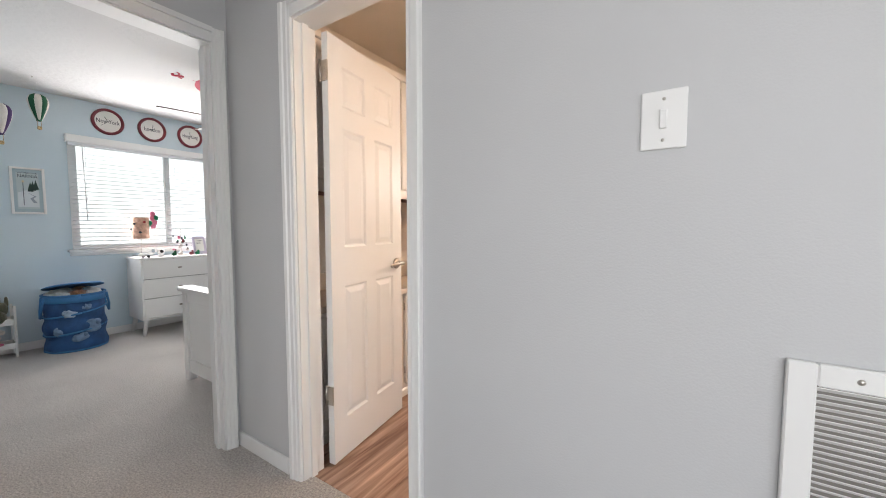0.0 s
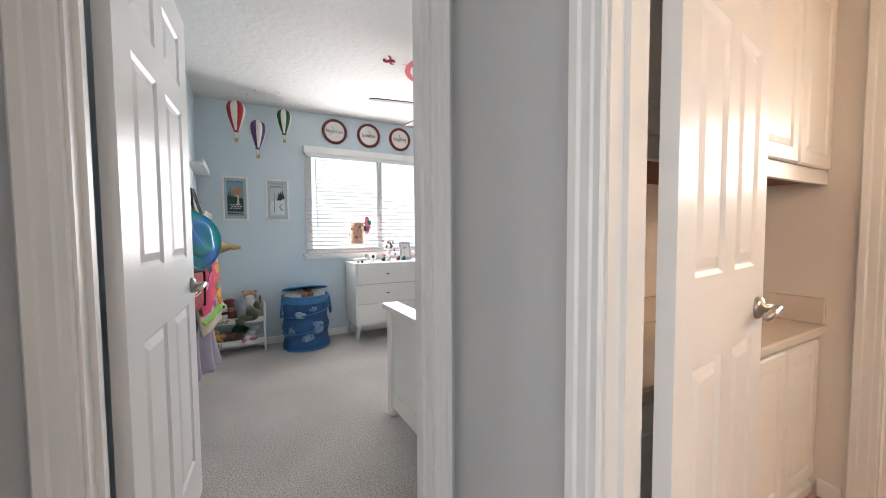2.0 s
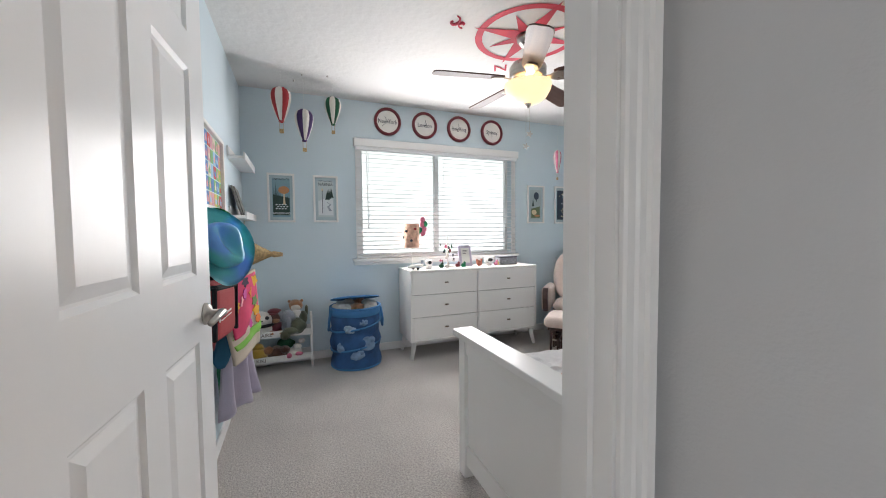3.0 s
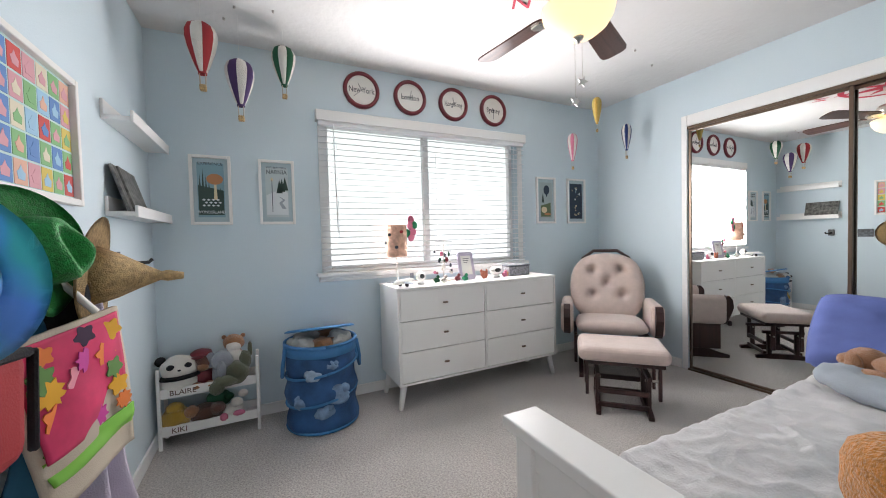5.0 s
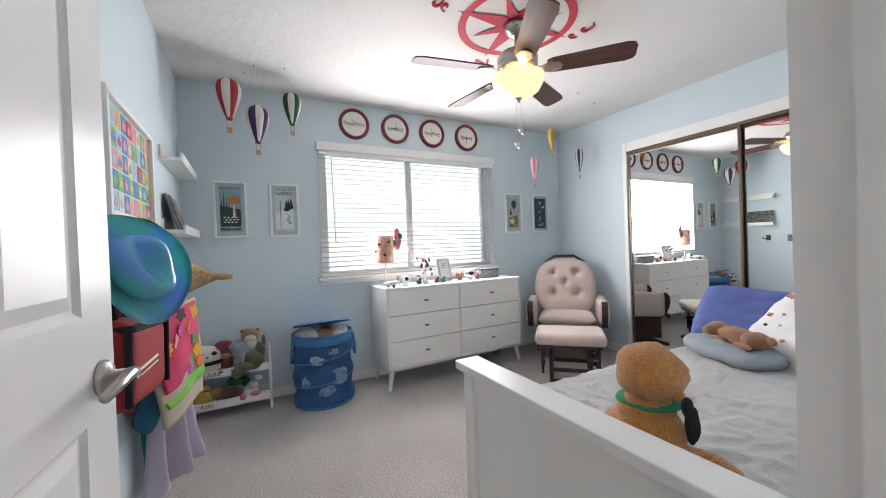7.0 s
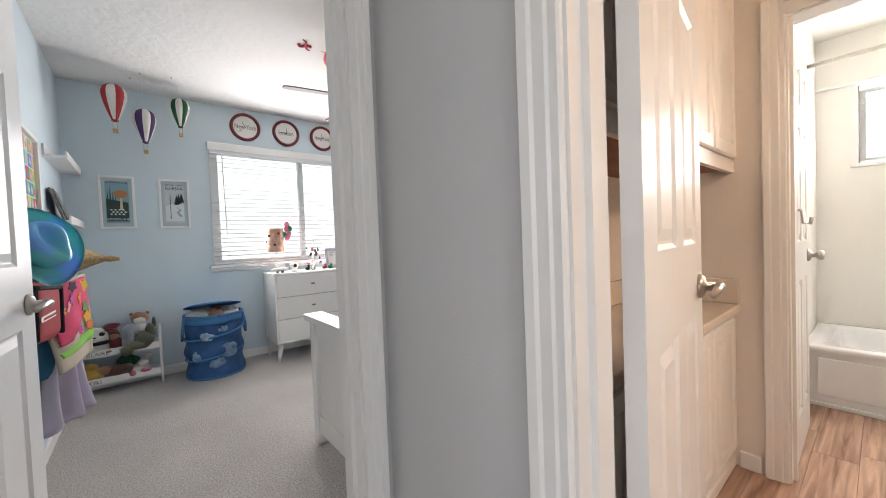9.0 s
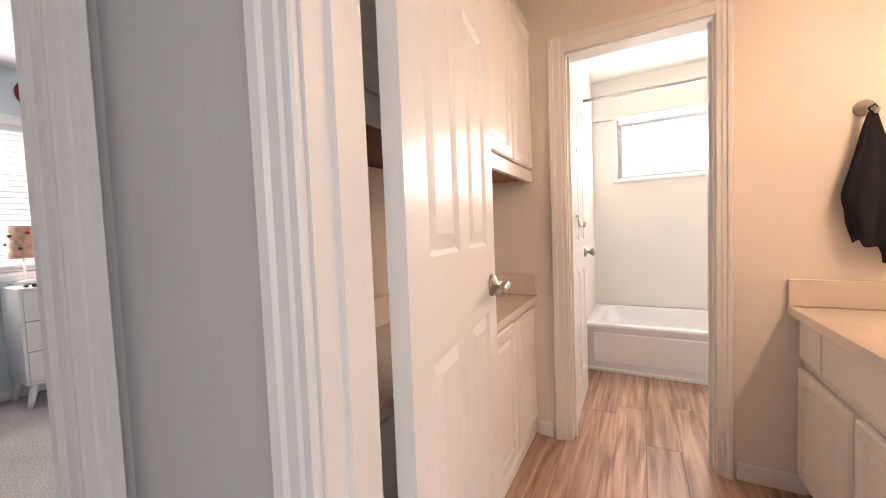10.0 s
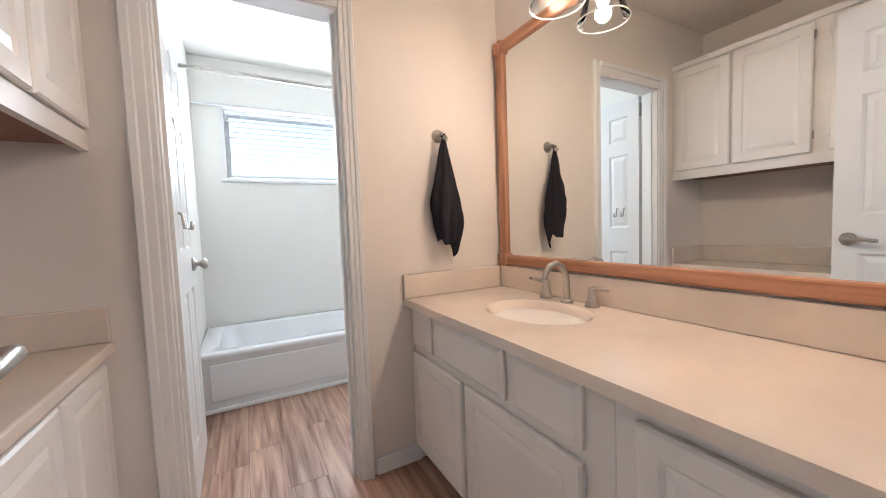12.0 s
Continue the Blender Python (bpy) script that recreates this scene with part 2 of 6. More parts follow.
INK = mat("dark_ink", (0.03, 0.035, 0.05), 0.7)
PERIW = mat("periwinkle_pillow", (0.12, 0.16, 0.42), 0.85, vary=0.2, scale=5, bump=0.2, bump_scale=300)
SLATE = mat("slate_blue_cloth", (0.33, 0.37, 0.41), 0.9, vary=0.06, bump=0.3, bump_scale=250)
BOWL = glow("alabaster_bowl", (1.0, 0.76, 0.44), 1.05)
BOWL.node_tree.nodes["Principled BSDF"].inputs["Base Color"].default_value = (0.55, 0.46, 0.30, 1)
BULB = glow("bulb_glow", (1.0, 0.78, 0.52), 25.0)
KRAFT = mat("travel_print_shade", (0.55, 0.33, 0.24), 0.8, vary=0.3, scale=35)


def tint(name, colour, rough=0.7):
    return mat(name, colour, rough, vary=0.04)


# ---- mesh helpers ----
def box(bm, x0, x1, y0, y1, z0, z1, bevel=0.0, seg=1, m=None, mi=0):
    r = bmesh.ops.create_cube(bm, size=1.0)
    vs = r["verts"]
    bmesh.ops.scale(bm, vec=(abs(x1 - x0), abs(y1 - y0), abs(z1 - z0)), verts=vs)
    bmesh.ops.translate(bm, vec=((x0 + x1) / 2, (y0 + y1) / 2, (z0 + z1) / 2), verts=vs)
    faces = list({f for v in vs for f in v.link_faces})
    for f in faces:
        f.material_index = mi
    if bevel:
        es = list({e for v in vs for e in v.link_edges})
        r2 = bmesh.ops.bevel(bm, geom=es, offset=bevel, segments=seg, affect="EDGES", profile=0.5)
        vs = list({v for f in r2["faces"] for v in f.verts} | {v for v in vs if v.is_valid})
        for f in r2["faces"]:
            f.material_index = mi
    if m is not None:
        bmesh.ops.transform(bm, matrix=m, verts=vs)
    return bm


def B(*a, **k):
    return box(bmesh.new(), *a, **k)


def lathe(profile, seg=24, m=None, bm=None, mi=0, smooth=True, caps=True):
    """Turns (radius, height) points round z."""
    bm = bm or bmesh.new()
    rings = []
    for r, z in profile:
        ring = [bm.verts.new((max(r, 1e-4) * math.cos(2 * math.pi * i / seg), max(r, 1e-4) * math.sin(2 * math.pi * i / seg), z)) for i in range(seg)]
        rings.append(ring)
    fs = []
    for a, b in zip(rings, rings[1:]):
        for i in range(seg):
            fs.append(bm.faces.new((a[i], a[(i + 1) % seg], b[(i + 1) % seg], b[i])))
    if caps is None:
        pass
    elif caps:
        fs.append(bm.faces.new(rings[0][::-1])), fs.append(bm.faces.new(rings[-1]))
    else:
        for i in range(seg):
            fs.append(bm.faces.new((rings[-1][i], rings[-1][(i + 1) % seg], rings[0][(i + 1) % seg], rings[0][i])))
    for f in fs:
        f.smooth, f.material_index = smooth, mi
    if m is not None:
        bmesh.ops.transform(bm, matrix=m, verts=[v for ring in rings for v in ring])
    return bm


def tube(points, radius, seg=8, bm=None, mi=0):
    """A round bar along points."""
    bm = bm or bmesh.new()
    pts = [Vector(p) for p in points]
    rings = []
    up = Vector((0, 0, 1))
    for i, p in enumerate(pts):
        d = (pts[min(i + 1, len(pts) - 1)] - pts[max(i - 1, 0)]).normalized()
        side = d.cross(up)
        if side.length < 0.05:
            side = d.cross(Vector((1, 0, 0)))
        side.normalize()
        nn = side.cross(d)
        r = radius[i] if isinstance(radius, (list, tuple)) else radius
        rings.append([bm.verts.new(p + r * (math.cos(2 * math.pi * k / seg) * side + math.sin(2 * math.pi * k / seg) * nn)) for k in range(seg)])
    fs = []
    for a, b in zip(rings, rings[1:]):
        for k in range(seg):
            fs.append(bm.faces.new((a[k], a[(k + 1) % seg], b[(k + 1) % seg], b[k])))
    fs.append(bm.faces.new(rings[0][::-1])), fs.append(bm.faces.new(rings[-1]))
    for f in fs:
        f.smooth, f.material_index = True, mi
    return bm


def blob(bm, c, r, mi=0, sub=3, rough=0.0, m=None, freq=6.0):
    """An uneven rounded lump of the radii r round c."""
    res = bmesh.ops.create_icosphere(bm, subdivisions=sub, radius=1.0)
    for v in res["verts"]:
        k = 1 + rough * noise.noise(v.co * 1.6 + Vector(c) * freq)
        v.co = Vector((v.co.x * r[0] * k, v.co.y * r[1] * k, v.co.z * r[2] * k))
    if m is not None:
        bmesh.ops.transform(bm, matrix=m, verts=res["verts"])
    bmesh.ops.translate(bm, vec=c, verts=res["verts"])
    for f in {f for v in res["verts"] for f in v.link_faces}:
        f.smooth, f.material_index = True, mi
    return bm


def cushion(w, d, h, puff=0.5, nx=24, ny=20, tuft=None, wrinkle=0.0, seed=0.0, rnd=0.05):
    """A soft pad w by d, h thick in the middle; tuft: button places."""
    bm = bmesh.new()
    grid = {}
    for s in (1, -1):
        for i in range(nx + 1):
            for j in range(ny + 1):
                u, v = i / nx * 2 - 1, j / ny * 2 - 1
                e = max(0.0, (1 - abs(u) ** 4) * (1 - abs(v) ** 4)) ** puff
                z = s * h / 2 * (0.15 + 0.85 * e)
                if tuft and s == 1:
                    for tx, ty in tuft:
                        dd = ((u * w / 2 - tx) ** 2 + (v * d / 2 - ty) ** 2)
                        z -= h * 0.42 * math.exp(-dd / 0.0012) + h * 0.12 * math.exp(-dd / 0.01)
                z += wrinkle * e * noise.noise((u * 4 + seed, v * 4, s * 3.1 + seed))
                pin = 1 - rnd * (u * u) * (v * v)
                k = (s, i, j)
                if s == -1 and (i in (0, nx) or j in (0, ny)):
                    grid[k] = grid[(1, i, j)]
                    continue
                if s == 1 and (i in (0, nx) or j in (0, ny)):
                    z = 0
                grid[k] = bm.verts.new((u * w / 2 * pin, v * d / 2 * pin, z))
    for s in (1, -1):
        for i in range(nx):
            for j in range(ny):
                q = [grid[(s, i, j)], grid[(s, i + 1, j)], grid[(s, i + 1, j + 1)], grid[(s, i, j + 1)]]
                f = bm.faces.new(q if s == 1 else q[::-1])
                f.smooth = True
    return bm


def cloth(w, h, folds=4.0, depth=0.03, nx=24, ny=30, taper=0.0, thick=0.006, seed=0.0, jag=0.0):
    """A hanging cloth in the xz plane, top edge at z 0, with folds along y."""
    bm = bmesh.new()
    g = [[None] * (ny + 1) for _ in range(nx + 1)]
    for i in range(nx + 1):
        for j in range(ny + 1):
            u, v = i / nx * 2 - 1, j / ny
            x = u * w / 2 * (1 - taper * (1 - v))
            y = depth * (0.3 + v) * (math.sin(u * folds * 2 + seed + 1.2 * math.sin(v * 3 + seed)) + 0.7 * noise.noise((u * 2 + seed, v * 2, seed)))
            z = -h * v - jag * v * noise.noise((u * 3 + seed, 0, seed))
            g[i][j] = bm.verts.new((x, y, z))
    for i in range(nx):
        for j in range(ny):
            bm.faces.new((g[i][j], g[i + 1][j], g[i + 1][j + 1], g[i][j + 1])).smooth = True
    bmesh.ops.recalc_face_normals(bm, faces=bm.faces)
    bmesh.ops.solidify(bm, geom=bm.faces[:], thickness=thick)
    return bm


def outline(points, z0, z1, bm=None, mi=0):
    """A flat shape with straight sides through xy points, from z0 to z1."""
    bm = bm or bmesh.new()
    lo = [bm.verts.new((x, y, z0)) for x, y in points]
    hi = [bm.verts.new((x, y, z1)) for x, y in points]
    n = len(points)
    fs = [bm.faces.new(hi), bm.faces.new(lo[::-1])] + [bm.faces.new((lo[i], lo[(i + 1) % n], hi[(i + 1) % n], hi[i])) for i in range(n)]
    for f in fs:
        f.material_index = mi
    return bm


def oval(cx, cy, rx, ry, n=20):
    return [(cx + rx * math.cos(2 * math.pi * i / n), cy + ry * math.sin(2 * math.pi * i / n)) for i in range(n)]


def mesh_of(name, bm, mats):
    me = bpy.data.meshes.new(name)
    bmesh.ops.recalc_face_normals(bm, faces=bm.faces)
    bm.to_mesh(me)
    bm.free()
    for m in mats if isinstance(mats, (list, tuple)) else [mats]:
        me.materials.append(m)
    return me


def part(name, bm, material, parent, label="", m=None):
    ob = new(name, mesh_of(name, bm, material))
    ob.parent = parent
    if m is not None:
        ob.matrix_basis = m
    if label:
        ob["label"] = label
    return ob


def thing(name, label, category, m=None, group="", kind=""):
    """An Empty at the thing's base, which its parts hang on."""
    ob = new(name)
    ob.empty_display_size = 0.05
    if m is not None:
        ob.matrix_basis = m
    return tagged(ob, label, category, group, kind)


def solid(name, bm, material, label, category, m=None, group="", kind=""):
    ob = new(name, mesh_of(name, bm, material))
    if m is not None:
        ob.matrix_basis = m
    return tagged(ob, label, category, group, kind)


def structure(name, bm, material, label, category="wall"):
    return solid(name, bm, material, label, category, kind="structure")


def letters(text, size, parent, material, m, name="lettering", squeeze=1.0):
    cu = bpy.data.curves.new("text", "FONT")
    cu.body, cu.size, cu.extrude, cu.align_x, cu.align_y = text, size, 0.0006, "CENTER", "CENTER"
    cu.resolution_u = 2
    tmp = bpy.data.objects.new("text", cu)
    scene.collection.objects.link(tmp)
    me = bpy.data.meshes.new_from_object(tmp.evaluated_get(bpy.context.evaluated_depsgraph_get()))
    bpy.data.objects.remove(tmp)
    me.transform(Matrix.Diagonal((squeeze, 1, 1, 1)))
    me.materials.clear()
    me.materials.append(material)
    ob = new(name, me)
    ob.parent, ob.matrix_basis = parent, m
    return ob


# turns a flat drawing (x right, y up, z towards the viewer) onto walls
ON_WEST = lambda x, y, z: Matrix.Translation((x, y, z)) @ pose(0, 0, 0, 90, 0, 90)     # faces +x
ON_SOUTH = lambda x, y, z: Matrix.Translation((x, y, z)) @ pose(0, 0, 0, 90, 0, 180)   # faces +y
ON_NORTH = lambda x, y, z: Matrix.Translation((x, y, z)) @ pose(0, 0, 0, 90, 0, 0)     # faces -y


# ---- structure ----
H = 2.44
# bedroom
XW, XE, YS, YN = -5.15, -2.08, 0.02, 3.78
WY0, WY1, WZ0, WZ1 = 1.03, 2.73, 0.93, 2.03
w = bmesh.new()
box(w, XW - 0.16, XW, YS - 0.1, WY0, 0, H), box(w, XW - 0.16, XW, WY1, YN + 0.7, 0, H)
box(w, XW - 0.16, XW, WY0, WY1, 0, WZ0), box(w, XW - 0.16, XW, WY0, WY1, WZ1, H)
structure("wall_bedroom_west", w, BLUE, "pale blue painted bedroom wall with the window opening")
structure("wall_bedroom_south", B(XW, XE, YS - 0.1, YS, 0, H), BLUE, "pale blue painted bedroom wall beside the door")
w = bmesh.new()
CX0, CX1, CZ = -4.25, -2.42, 2.02
box(w, XW, CX0, YN, YN + 0.09, 0, H), box(w, CX1, XE, YN, YN + 0.09, 0, H), box(w, CX0, CX1, YN, YN + 0.09, CZ, H)
structure("wall_bedroom_north", w, BLUE, "pale blue wall around the mirrored closet")
structure("wall_closet", B(XW, XE, YN + 0.7, YN + 0.78, 0, H), GREY, "plain wall at the back of the closet")
DY0, DY1, DZ = 0.085, 0.885, 2.06
w = bmesh.new()
XM = (XE - 1.97) / 2
box(w, XE, XM, YS - 0.1, DY0, 0, H), box(w, XE, XM, DY1, 4.6, 0, H), box(w, XE, XM, DY0, DY1, DZ, H)
structure("wall_bedroom_east", w, BLUE, "pale blue bedroom wall with the door opening")
w = bmesh.new()
box(w, XM, -1.97, -0.15, DY0, 0, H), box(w, XM, -1.97, DY1, 0.955, 0, H), box(w, XM, -1.97, DY0, DY1, DZ, H)
structure("wall_hall_west", w, GREY, "light grey hall wall around the bedroom door")
structure("wall_bath_west", B(XM, -1.97, 0.955, 2.55, 0, H), CREAM, "cream wall behind the linen cabinets")
# hall and landing
structure("wall_hall_south", B(-1.97, -1.05, -0.15, -0.05, 0, H), GREY, "light grey hall wall beside the bedroom door")
structure("wall_landing_west", B(-1.15, -1.05, -2.2, -0.15, 0, H), GREY, "plain grey landing wall")
# unseen wall, with an opening added for the first fill lamp
w = bmesh.new()
box(w, -1.05, 0.1, -2.3, -2.2, 0, H), box(w, 1.7, 2.1, -2.3, -2.2, 0, H), box(w, 0.1, 1.7, -2.3, -2.2, 0, 0.8), box(w, 0.1, 1.7, -2.3, -2.2, 2.05, H)
structure("wall_landing_south", w, GREY, "unseen plain grey landing wall with an added lamp opening")
# unseen wall; this opening is added for the side fill lamp
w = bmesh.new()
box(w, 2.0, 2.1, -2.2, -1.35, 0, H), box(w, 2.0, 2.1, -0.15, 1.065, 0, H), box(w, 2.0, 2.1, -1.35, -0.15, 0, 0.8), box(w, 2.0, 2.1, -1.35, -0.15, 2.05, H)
structure("wall_landing_east", w, GREY, "unseen plain grey landing wall with an added lamp opening")
BX0, BX1, BZ = -1.44, -0.805, 2.05
w = bmesh.new()
box(w, -1.97, BX0, 0.955, 1.01, 0, H), box(w, BX1, 2.0, 0.955, 1.01, 0, H), box(w, BX0, BX1, 0.955, 1.01, BZ, H)
structure("wall_hall_north", w, GREY, "light grey hall wall around the bathroom door")
w = bmesh.new()
box(w, -1.97, BX0, 1.01, 1.065, 0, H), box(w, BX1, 0.0, 1.01, 1.065, 0, H), box(w, BX0, BX1, 1.01, 1.065, BZ, H)
structure("wall_bath_south", w, CREAM, "cream bathroom wall around the door")
# bright outdoors beyond the windows
OUT = bpy.data.materials.new("bright_outdoors")
OUT.use_nodes = True
on, ol = OUT.node_tree.nodes, OUT.node_tree.links
onz = on.new("ShaderNodeTexNoise")
onz.inputs["Scale"].default_value, onz.inputs["Detail"].default_value = 1.6, 8
ocr = on.new("ShaderNodeValToRGB")
ocr.color_ramp.elements[0].position, ocr.color_ramp.elements[1].position = 0.36, 0.50
ocr.color_ramp.elements[0].color, ocr.color_ramp.elements[1].color = (0.66, 0.70, 0.66, 1), (0.96, 0.98, 1.0, 1)
ol.new(onz.outputs["Fac"], ocr.inputs[0])
ol.new(ocr.outputs[0], on["Principled BSDF"].inputs["Emission Color"])
on["Principled BSDF"].inputs["Emission Strength"].default_value = 1.5
on["Principled BSDF"].inputs["Base Color"].default_value = (0.1, 0.1, 0.1, 1)
structure("backdrop_west", B(-9.05, -9.0, -6, 10, -3, 8), OUT, "overexposed daylight and trees outside the window", "backdrop")
structure("backdrop_north", B(-8, 8, 9.0, 9.05, -3, 10), OUT, "overexposed daylight and trees outside the window", "backdrop")
# bathroom and tub room
structure("wall_bath_east", B(0.0, 0.1, 1.01, 2.61, 0, H), CREAM, "warm cream wall behind the vanity mirror")
TX0, TX1, TZ = -1.40, -0.785, 1.965
w = bmesh.new()
box(w, -1.97, TX0, 2.55, 2.605, 0, H), box(w, TX1, 0.0, 2.55, 2.605, 0, H), box(w, TX0, TX1, 2.55, 2.605, TZ, H)
structure("wall_bath_north", w, CREAM, "warm cream wall around the tub room doorway")
w = bmesh.new()
box(w, -1.97, TX0, 2.605, 2.66, 0, H), box(w, TX1, 0.2, 2.605, 2.66, 0, H), box(w, TX0, TX1, 2.605, 2.66, TZ, H)
structure("wall_tub_south", w, TUBWALL, "white tub room wall around the doorway")
structure("wall_tub_west", B(-1.56, -1.46, 2.66, 4.46, 0, H), TUBWALL, "white panelled tub wall")
structure("wall_tub_east", B(0.1, 0.2, 2.66, 4.46, 0, H), TUBWALL, "white panelled tub wall")
VX0, VX1, VZ0, VZ1 = -1.25, 0.0, 1.52, 2.06
w = bmesh.new()
box(w, -1.56, VX0, 4.40, 4.54, 0, H), box(w, VX1, 0.2, 4.40, 4.54, 0, H), box(w, VX0, VX1, 4.40, 4.54, 0, VZ0), box(w, VX0, VX1, 4.40, 4.54, VZ1, H)
structure("wall_tub_north", w, TUBWALL, "white panelled wall with a high window over the tub")
# floors and ceilings
w = bmesh.new()
box(w, XW, -2.02, YS, YN + 0.7, -0.1, 0), box(w, -2.02, 2.0, -2.2, 1.005, -0.1, 0)
structure("floor", w, CARPET, "light grey low pile carpet with faint stains", "floor")
bath_floor = structure("floor_bath", B(-1.97, 0.1, 1.005, 4.46, -0.1, -0.006), SHADOWGAP, "brown wood-look vinyl plank floor", "floor")
w = bmesh.new()
box(w, XW, -2.02, YS, YN + 0.7, H, H + 0.1)
structure("ceiling", w, CEIL, "white knockdown textured ceiling", "ceiling")
structure("ceiling_hall", B(-2.02, 2.0, -2.2, 1.01, H, H + 0.1), CEIL, "white textured hall ceiling", "ceiling")
structure("ceiling_bath", B(-2.02, 0.1, 1.01, 2.605, H, H + 0.1), CREAM, "cream bathroom ceiling", "ceiling")
structure("ceiling_tub", B(-1.56, 0.2, 2.605, 4.46, H, H + 0.1), TUBWALL, "white tub room ceiling", "ceiling")


def casing(name, label, axis, face, out, a0, a1, top, wall, wd=0.075, wr=None):
    """Stepped door casing on one face of a wall plus the jambs through it."""
    t = thing(name, label, "door frame", kind="structure")

    def put(nm, u0, u1, d0, d1, z0, z1):
        lo, hi = sorted((face + out * d0, face + out * d1))
        part(nm, B(u0, u1, lo, hi, z0, z1) if axis == "x" else B(lo, hi, u0, u1, z0, z1), TRIM, t)
    wr = wr or wd
    for s, e, ww in ((a0, -1, wd), (a1, 1, wr)):
        profile = [(-0.006, 0), (-0.006, 0.008), (-0.002, 0.012), (0.012, 0.012), (0.017, 0.016), (0.58 * ww, 0.016), (0.66 * ww, 0.022), (0.92 * ww, 0.024), (ww, 0.018), (ww, 0)]
        pts = [(s + e * u, face + out * d) if axis == "x" else (face + out * d, s + e * u) for u, d in profile]
        part("casing", outline(pts, 0.0, top + wd), TRIM, t)
        put("jamb", *sorted((s, s - e * 0.012)), -0.001, -wall - 0.001, 0, top)
        put("stop", *sorted((s - e * 0.012, s - e * 0.024)), -wall * 0.35, -wall * 0.62, 0, top - 0.012)
    put("head_casing", a0 + 0.006, a1 - 0.006, 0, 0.0135, top - 0.006, top + wd)
    put("head_bead", a0 + 0.0065, a1 - 0.0065, 0.0135, 0.0235, top + wd * 0.6, top + wd * 0.97)
    put("head_jamb", a0 + 0.012, a1 - 0.012, -0.001, -wall - 0.001, top - 0.012, top)
    return t


casing("trim_bedroom_door", "glossy white stepped casing around the bedroom door", "y", -1.97, 1, DY0, DY1, DZ, 0.11, 0.065, 0.050)
casing("trim_bath_door", "glossy white stepped casing around the bathroom door", "x", 0.955, -1, BX0, BX1, BZ, 0.11, 0.065, 0.055)
casing("trim_tub_door", "white stepped casing around the tub room doorway", "x", 2.55, -1, TX0, TX1, TZ, 0.11, 0.072, 0.052)
part("strike_plate", B(-2.035, -2.015, DY1 - 0.0135, DY1 - 0.012, 0.90, 0.97), NICKEL, bpy.data.objects["trim_bedroom_door"], "brushed nickel strike plate")


def baseboard(name, runs, mat_=None):
    """runs: boxes along walls x0 x1 y0 y1; a tall board with a rounded top."""
    bm = bmesh.new()
    for x0, x1, y0, y1 in runs:
        box(bm, x0, x1, y0, y1, 0, 0.075, bevel=0.004, seg=2)
    structure(name, bm, mat_ or TRIM, "white painted baseboard along the wall", "baseboard")


baseboard("baseboard_bedroom", [(XW, XW + 0.014, YS, YN), (XW + 0.014, -2.95, YS, YS + 0.014), (XW + 0.014, -4.30, YN - 0.014, YN), (XE - 0.014, XE, 0.9, 3.7)])
baseboard("baseboard_hall", [(-1.965, BX0 - 0.085, 0.941, 0.955), (BX1 + 0.065, 1.99, 0.941, 0.955), (-1.97, -1.05, -0.05, -0.036)])
baseboard("baseboard_bath", [(-1.56, TX0 - 0.085, 2.536, 2.55), (TX1 + 0.065, -0.50, 2.536, 2.55)])


